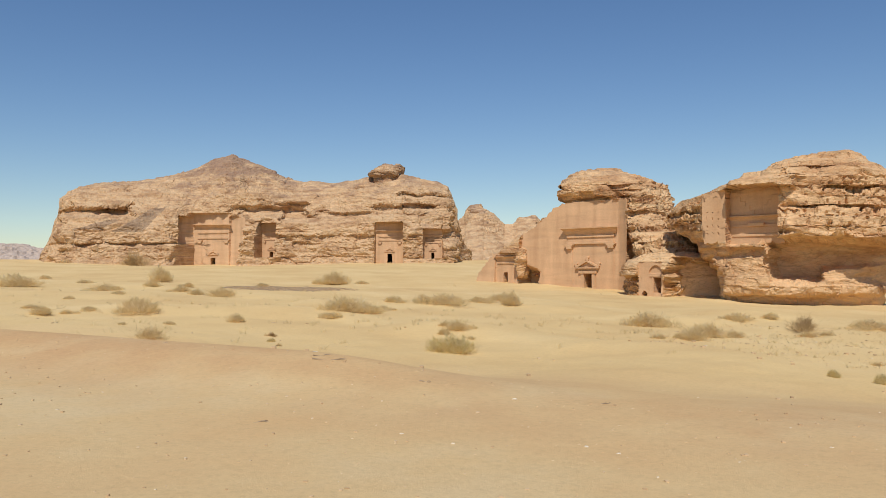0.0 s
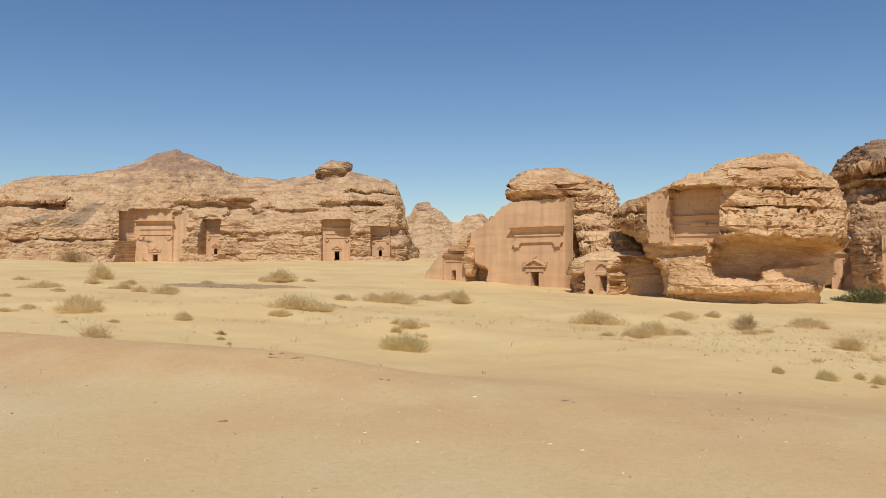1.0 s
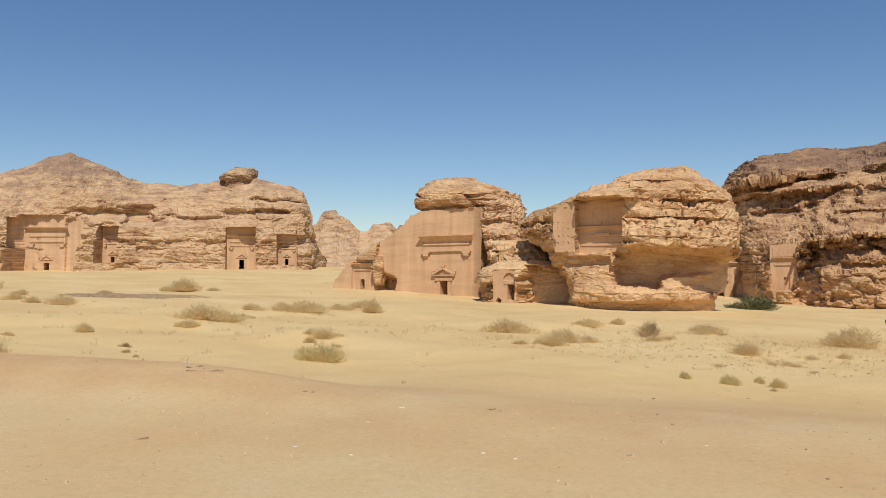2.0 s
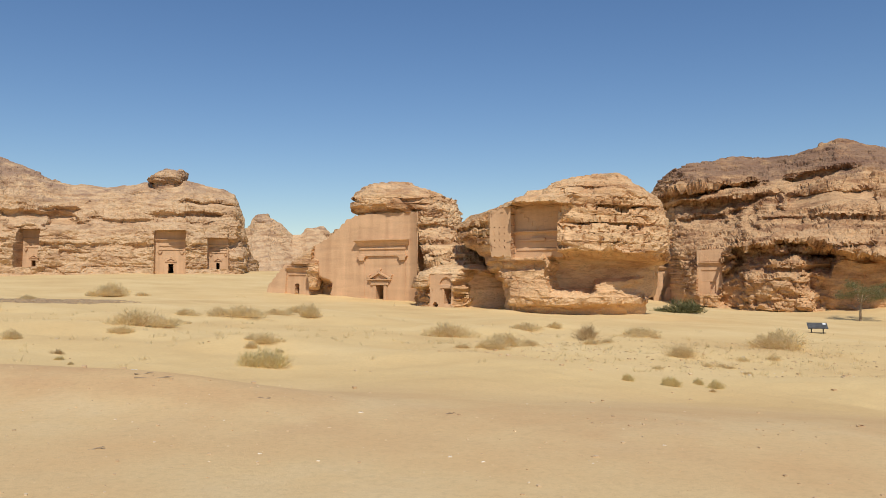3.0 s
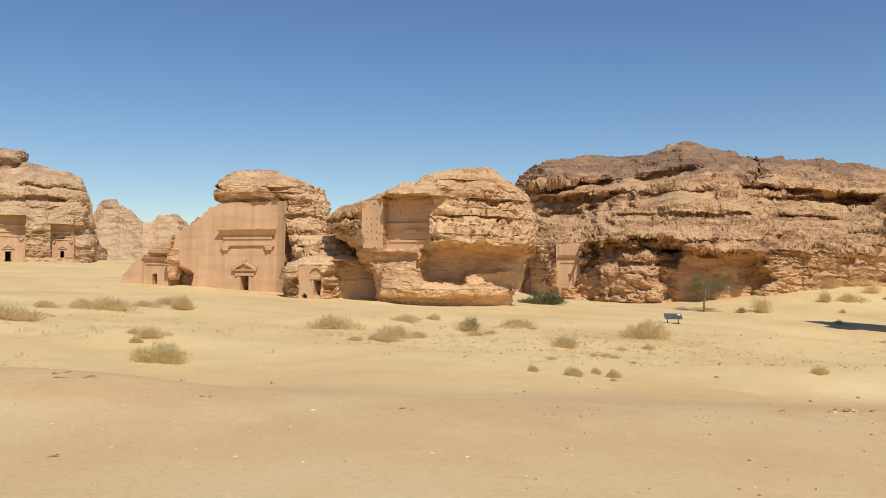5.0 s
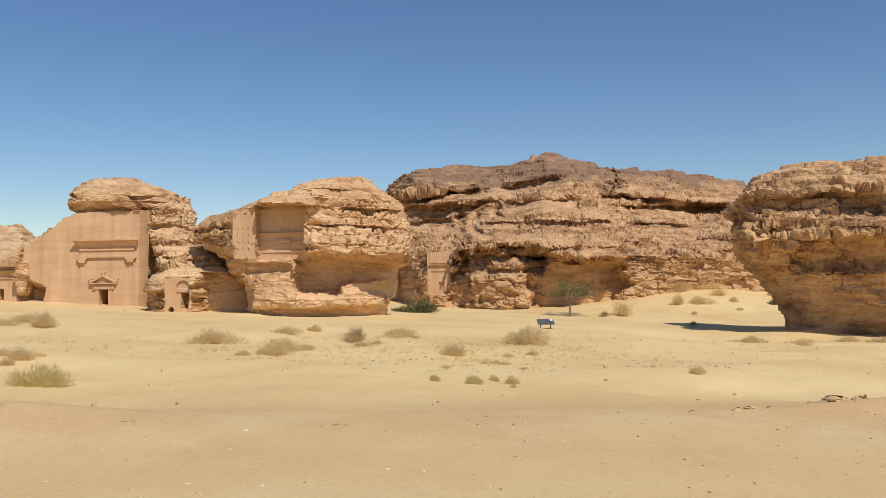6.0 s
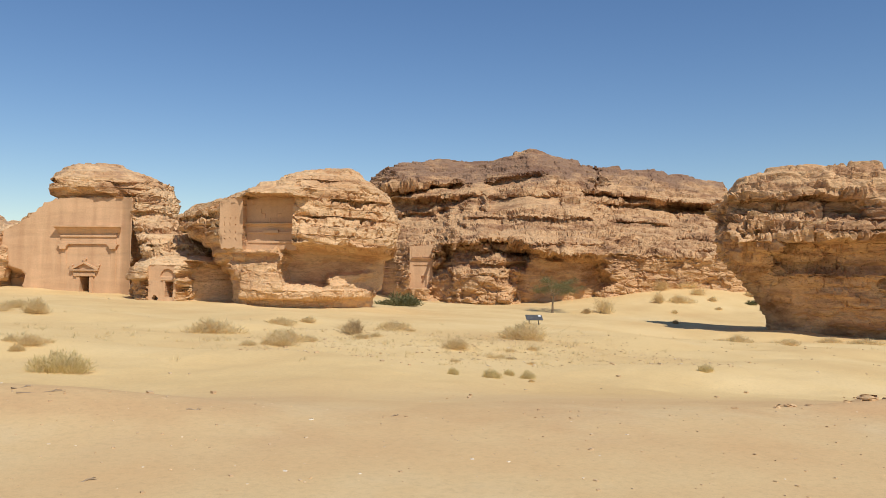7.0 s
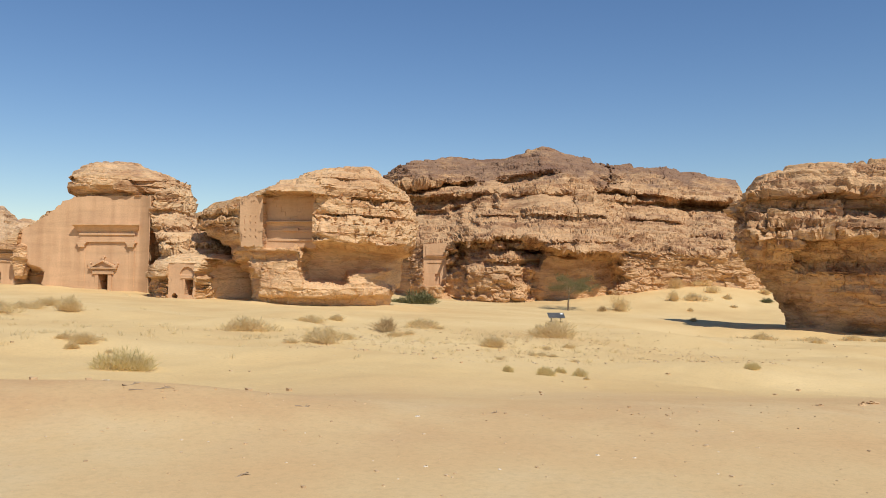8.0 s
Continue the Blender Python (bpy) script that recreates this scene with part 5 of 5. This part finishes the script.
def tube(points, radii, sides=7):
    """A tapered round limb along a line of points."""
    p, n = np.array(points, float), len(points)
    t = np.gradient(p, axis=0)
    t /= np.linalg.norm(t, axis=1, keepdims=True)
    u = np.cross(t, [0.31, 0.17, 0.93])
    u /= np.maximum(np.linalg.norm(u, axis=1, keepdims=True), 1e-6)
    w = np.cross(t, u)
    a = np.linspace(0, 2 * math.pi, sides, endpoint=False)
    g = p[:, None] + np.array(radii)[:, None, None] * (np.cos(a)[None, :, None] * u[:, None] + np.sin(a)[None, :, None] * w[:, None])
    return g.reshape(-1, 3), grid_faces(n, sides, True)


def acacia(x, y, height, width):
    """Flat-crowned thorn tree: leaning trunk, spreading limbs, an airy crown of small leaves."""
    z = float(ground_height(np.array([x]), np.array([y]))[0])
    fork = np.array([0.1 * width * 0.3, 0, height * 0.42])
    v, f = tube([(0, 0, -0.2), (0.05, 0.02, height * 0.2), fork], [0.16, 0.12, 0.09])
    tree = new("acacia_tree", mesh_from("trunk", v, f, [BARK], smooth=True))
    tree.matrix_world = pose(x, y, z)
    leaf_base, leaf_tip = [], []
    for k in range(11):
        a = 2 * math.pi * k / 11 + random.uniform(-0.25, 0.25)
        reach = width * 0.5 * random.uniform(0.55, 1.0)
        end = fork + np.array([math.cos(a) * reach + 0.1 * width, math.sin(a) * reach, height * random.uniform(0.10, 0.48)])
        mid = fork + (end - fork) * 0.5 + np.array([0, 0, height * 0.07])
        v, f = tube([fork - [0, 0, 0.05], mid, end], [0.06, 0.04, 0.015], 5)
        part("limb", mesh_from("limb", v, f, [BARK], smooth=True), tree)
        for _ in range(17):
            c = mid + (end - mid) * random.uniform(0.1, 1.1) + np.random.normal(0, 1, 3) * [0.40, 0.40, 0.20]
            q = c + np.random.normal(0, 1, (44, 3)) * [0.28, 0.28, 0.12]
            leaf_base.append(q)
            leaf_tip.append(q + np.random.normal(0, 0.07, q.shape))
    b, t = np.concatenate(leaf_base), np.concatenate(leaf_tip)
    part("crown", strips(b, (b + t) / 2, t, np.full(len(b), 0.05), "crown", DARK_LEAF), tree, "thin flat crown of small dusty green leaves")
    return tagged(tree, "small flat-crowned acacia tree growing before the cliff", "tree")


acacia(69.2, 76.6, 5.0, 6.6)


# small stalks in loose groups over the sand
def stalks():
    n = 1500
    cx, cy, sx, sy = np.array([(-6, 33, 6, 4), (0, 38, 7, 4), (14, 33, 5, 4), (20, 30, 5, 4), (9, 36, 6, 5), (24, 36, 6, 4), (-18, 45, 9, 8), (17, 26, 4, 3), (46, 33, 10, 5), (-10, 60, 14, 9), (-25, 90, 25, 14), (100, 82, 18, 6), (17, 30, 4, 3), (22, 33, 4, 3)], float)[np.random.randint(0, 14, 620)].T
    x, y = cx + np.random.normal(0, 1, 620) * sx, cy + np.random.normal(0, 1, 620) * sy
    k = np.random.randint(0, 620, n * 6)
    px, py = x[k] + np.random.normal(0, 0.10, len(k)), y[k] + np.random.normal(0, 0.10, len(k))
    keep = 0.423 * px + 0.906 * py > 16
    px, py = px[keep], py[keep]
    z = ground_height(px, py)
    b = np.stack([px, py, z - 0.03], -1)
    h = np.random.uniform(0.05, 0.24, len(px))
    t = b + np.stack([np.random.normal(0, 0.09, len(px)), np.random.normal(0, 0.09, len(px)), h], -1)
    ob = new("dry_grass", strips(b, (b + t) / 2, t, np.random.uniform(0.008, 0.018, len(px)), "dry_grass", STRAW))
    tagged(ob, "scattered short stalks of dry grass", "grass", kind="stuff")


stalks()


# ---------------------------------------------------------------- stones, sticks and the panel
PALE_STONE = island_material("loose_stones", [(0.0, (0.46, 0.31, 0.17)), (0.35, (0.60, 0.42, 0.24)), (0.92, (0.62, 0.46, 0.28)), (1.0, (0.76, 0.64, 0.46))])
WHITE_STONE = plain_material("pale_limestone", [(0.35, (0.66, 0.54, 0.38)), (0.65, (0.82, 0.73, 0.57))], 20)


RED_STONE = plain_material("reddish_stone", [(0.35, (0.50, 0.32, 0.165)), (0.65, (0.62, 0.42, 0.225))], 14)


def pebbles(name, n, lo, hi, d0, d1, s0, s1, label):
    """Loose stones, each a flattened eight-cornered lump, over a stretch of ground."""
    d, s = np.random.uniform(d0, d1, n), np.random.uniform(s0, s1, n)
    x, y = 0.423 * d - 0.906 * s, 0.906 * d + 0.423 * s
    size = lo + (hi - lo) * np.random.rand(n) ** 6
    c = np.stack([x, y, ground_height(x, y) + size * 0.10], -1)
    cube = np.array([(a, b, e) for e in (-1, 1) for b in (-1, 1) for a in (-1, 1)], float)
    v = cube[None] * (0.5 + 0.25 * np.random.rand(n, 8, 1)) * size[:, None, None] * (0.5 + 0.6 * np.random.rand(n, 1, 3)) * [1, 1, 0.6]
    v = (v + c[:, None]).reshape(-1, 3)
    q = np.array([(0, 2, 3, 1), (4, 5, 7, 6), (0, 1, 5, 4), (1, 3, 7, 5), (3, 2, 6, 7), (2, 0, 4, 6)])
    f = (np.arange(n)[:, None, None] * 8 + q[None]).reshape(-1, 4)
    return tagged(new(name, mesh_from(name, v, f, [PALE_STONE])), label, "stones", kind="stuff")


pebbles("gravel", 7000, 0.006, 0.036, 3.5, 12.5, -24, 26, "small stones and grit strewn over the track")
pebbles("gravel", 1300, 0.03, 0.10, 26, 45, -14, 6, "small reddish stones strewn among the bushes")
pebbles("gravel", 1500, 0.02, 0.10, 12.5, 45, -60, 50, "scattered small stones on the sand")


def gravel_patch(x, y, rx, ry, n):
    """A thin spread of dark grit, thickest in the middle."""
    a, r = np.random.uniform(0, 2 * math.pi, n), np.sqrt(np.random.rand(n)) * (0.75 + 0.25 * np.random.rand(n))
    px, py = x + rx * r * np.cos(a), y + ry * r * np.sin(a)
    size = np.random.uniform(0.05, 0.17, n)
    c = np.stack([px, py, ground_height(px, py) + size * 0.05], -1)
    cube = np.array([(i, j, k) for k in (-1, 1) for j in (-1, 1) for i in (-1, 1)], float)
    v = (cube[None] * (0.4 + 0.3 * np.random.rand(n, 8, 1)) * size[:, None, None] * [1, 1, 0.3] + c[:, None]).reshape(-1, 3)
    q = np.array([(0, 2, 3, 1), (4, 5, 7, 6), (0, 1, 5, 4), (1, 3, 7, 5), (3, 2, 6, 7), (2, 0, 4, 6)])
    f = (np.arange(n)[:, None, None] * 8 + q[None]).reshape(-1, 4)
    return tagged(new("gravel", mesh_from("gravel", v, f, [DARK_GRIT])), "thin patch of dark gravel on the sand", "gravel", kind="stuff")


DARK_GRIT = island_material("dark_grit", [(0.0, (0.34, 0.25, 0.16)), (0.6, (0.46, 0.33, 0.20)), (1.0, (0.58, 0.42, 0.25))])
gravel_patch(-14.5, 77.0, 6.5, 8.0, 9000)


def stone(name, x, y, size, mat, label, seed, flat=0.6):
    g = boulder([(-0.3, -0.45, 0.45, -0.4, 0.4), (0.0, -0.5, 0.5, -0.45, 0.45), (0.25, -0.42, 0.45, -0.4, 0.4), (0.5, -0.2, 0.22, -0.2, 0.2)], 24, 10, seed, 2.6, ledge=0.0, rough=0.0, joints=0)
    p = g.reshape(-1, 3)
    p += 0.10 * np.stack([vn(p * 3 + k, seed) for k in range(3)], -1)
    p *= size * np.array([1, 1, flat])
    p += [x, y, float(ground_height(np.array([x]), np.array([y]))[0])]
    v, f, cap = close_top(g)
    return tagged(new(name, mesh_from(name, v, np.concatenate([f, cap]), [mat])), label, "stone", "loose stones")


for k, (x, y, size) in enumerate([(1.6, 9.1, 0.06), (1.05, 12.0, 0.08), (0.1, 9.1, 0.045), (1.9, 8.8, 0.05), (-0.5, 9.6, 0.05), (4.4, 9.2, 0.04), (3.1, 8.5, 0.04), (-2.4, 15.1, 0.12)]):
    stone("stone", x, y, size, WHITE_STONE, "pale limestone pebble lying on the track", 300 + k)
for k, (x, y, size) in enumerate([(10.6, 8.9, 0.55), (9.0, 9.5, 0.22), (8.6, 9.5, 0.16), (9.3, 9.3, 0.14), (11.3, 8.8, 0.4), (8.0, 9.9, 0.12), (10.0, 9.0, 0.2)]):
    stone("stone", x, y, size, RED_STONE, "broken reddish stone on the bank beside the track", 330 + k)


def branch(x, y, length, heading, label="dead branch lying half buried in the sand"):
    z = float(ground_height(np.array([x]), np.array([y]))[0])
    pts = [((k / 6 - 0.5) * length, 0.03 * length * math.sin(k * 1.3 + x), 0.004 + 0.012 * math.sin(k * 1.1 + y)) for k in range(7)]
    v, f = tube(pts, [0.012 * (1.1 - 0.12 * k) for k in range(7)], 6)
    v2, f2 = tube([pts[4], (0.30 * length, 0.06 * length, 0.02), (0.42 * length, 0.10 * length, 0.012)], [0.008, 0.006, 0.003], 5)
    ob = new("branch", mesh_from("branch", np.concatenate([v, v2]), np.concatenate([f, f2 + len(v)]), [BARK], smooth=True))
    ob.matrix_world = pose(x, y, z, 0, 0, heading)
    return tagged(ob, label, "branch", "dead branches")


for row in [(-2.0, 14.2, 0.62, -8), (-2.2, 14.55, 0.3, 25), (-0.3, 12.9, 0.2, -20), (2.4, 11.9, 0.16, 10), (-2.3, 10.2, 0.2, 12)]:
    branch(*row)


def info_panel(x, y, heading):
    """Tilted dark information board on two posts with a low foot rail."""
    z = float(ground_height(np.array([x]), np.array([y]))[0])
    m, t, b = node_material("dark_painted_steel", 0.5)
    b.inputs["Base Color"].default_value = (0.025, 0.027, 0.03, 1)
    m2, t2, b2 = node_material("dark_printed_panel", 0.35)
    t2.links.new(ramp(t2, noise_node(t2, 3, (1, 1, 1), 3), [(0.4, (0.075, 0.074, 0.072)), (0.6, (0.11, 0.108, 0.105))]), b2.inputs["Base Color"])
    m3, t3, b3 = node_material("white_print", 0.5)
    b3.inputs["Base Color"].default_value = (0.75, 0.75, 0.72, 1)

    def box(name, c, s, mat, parent, rx=0.0, label=""):
        bm = bmesh.new()
        bmesh.ops.create_cube(bm, size=1)
        bmesh.ops.scale(bm, vec=s, verts=bm.verts)
        bmesh.ops.bevel(bm, geom=bm.edges[:], offset=min(s) * 0.15, segments=1, affect="EDGES")
        bm.transform(pose(*c, rx))
        me = bpy.data.meshes.new(name)
        bm.to_mesh(me)
        bm.free()
        me.materials.append(mat)
        return part(name, me, parent, label)

    sign = new("information_panel")
    sign.matrix_world = pose(x, y, z, 0, 0, heading)
    board = box("board", (0, 0, 0.56), (1.36, 0.74, 0.05), m2, sign, 32)
    box("logo", (0.48, 0.16, 0.69), (0.22, 0.2, 0.012), m3, board, 32, "white printed square")
    for s in (-1, 1):
        box("post", (s * 0.40, 0.06, 0.27), (0.07, 0.07, 0.60), m, sign)
    box("foot_rail", (0, 0.1, 0.03), (1.15, 0.12, 0.06), m, sign)
    return tagged(sign, "dark tilted information board on two steel posts", "information sign")


info_panel(41.0, 50.0, -30)


def ledge_rock():
    g = boulder([(-5, 43, 62, 62, 74), (-3.2, 43.4, 62, 62.4, 74), (-2.2, 44.2, 61, 63, 73), (-1.2, 46, 60, 64.5, 72), (-0.3, 48.5, 58, 66, 71), (0.3, 51, 56, 67, 70)],
                300, 60, 141, 2.6, ledge=0.3, rough=0.4, thick=0.9, turn=(-3.85, 1.5, -36.73))
    return tagged(new("ledge_rock", rock_mesh("ledge_rock", [g], [ROCK_PALE, CARVED], [None])), "low pale layered rock ledge at the dark rock's foot", "rock outcrop", "free-standing rocks")


ledge_rock()
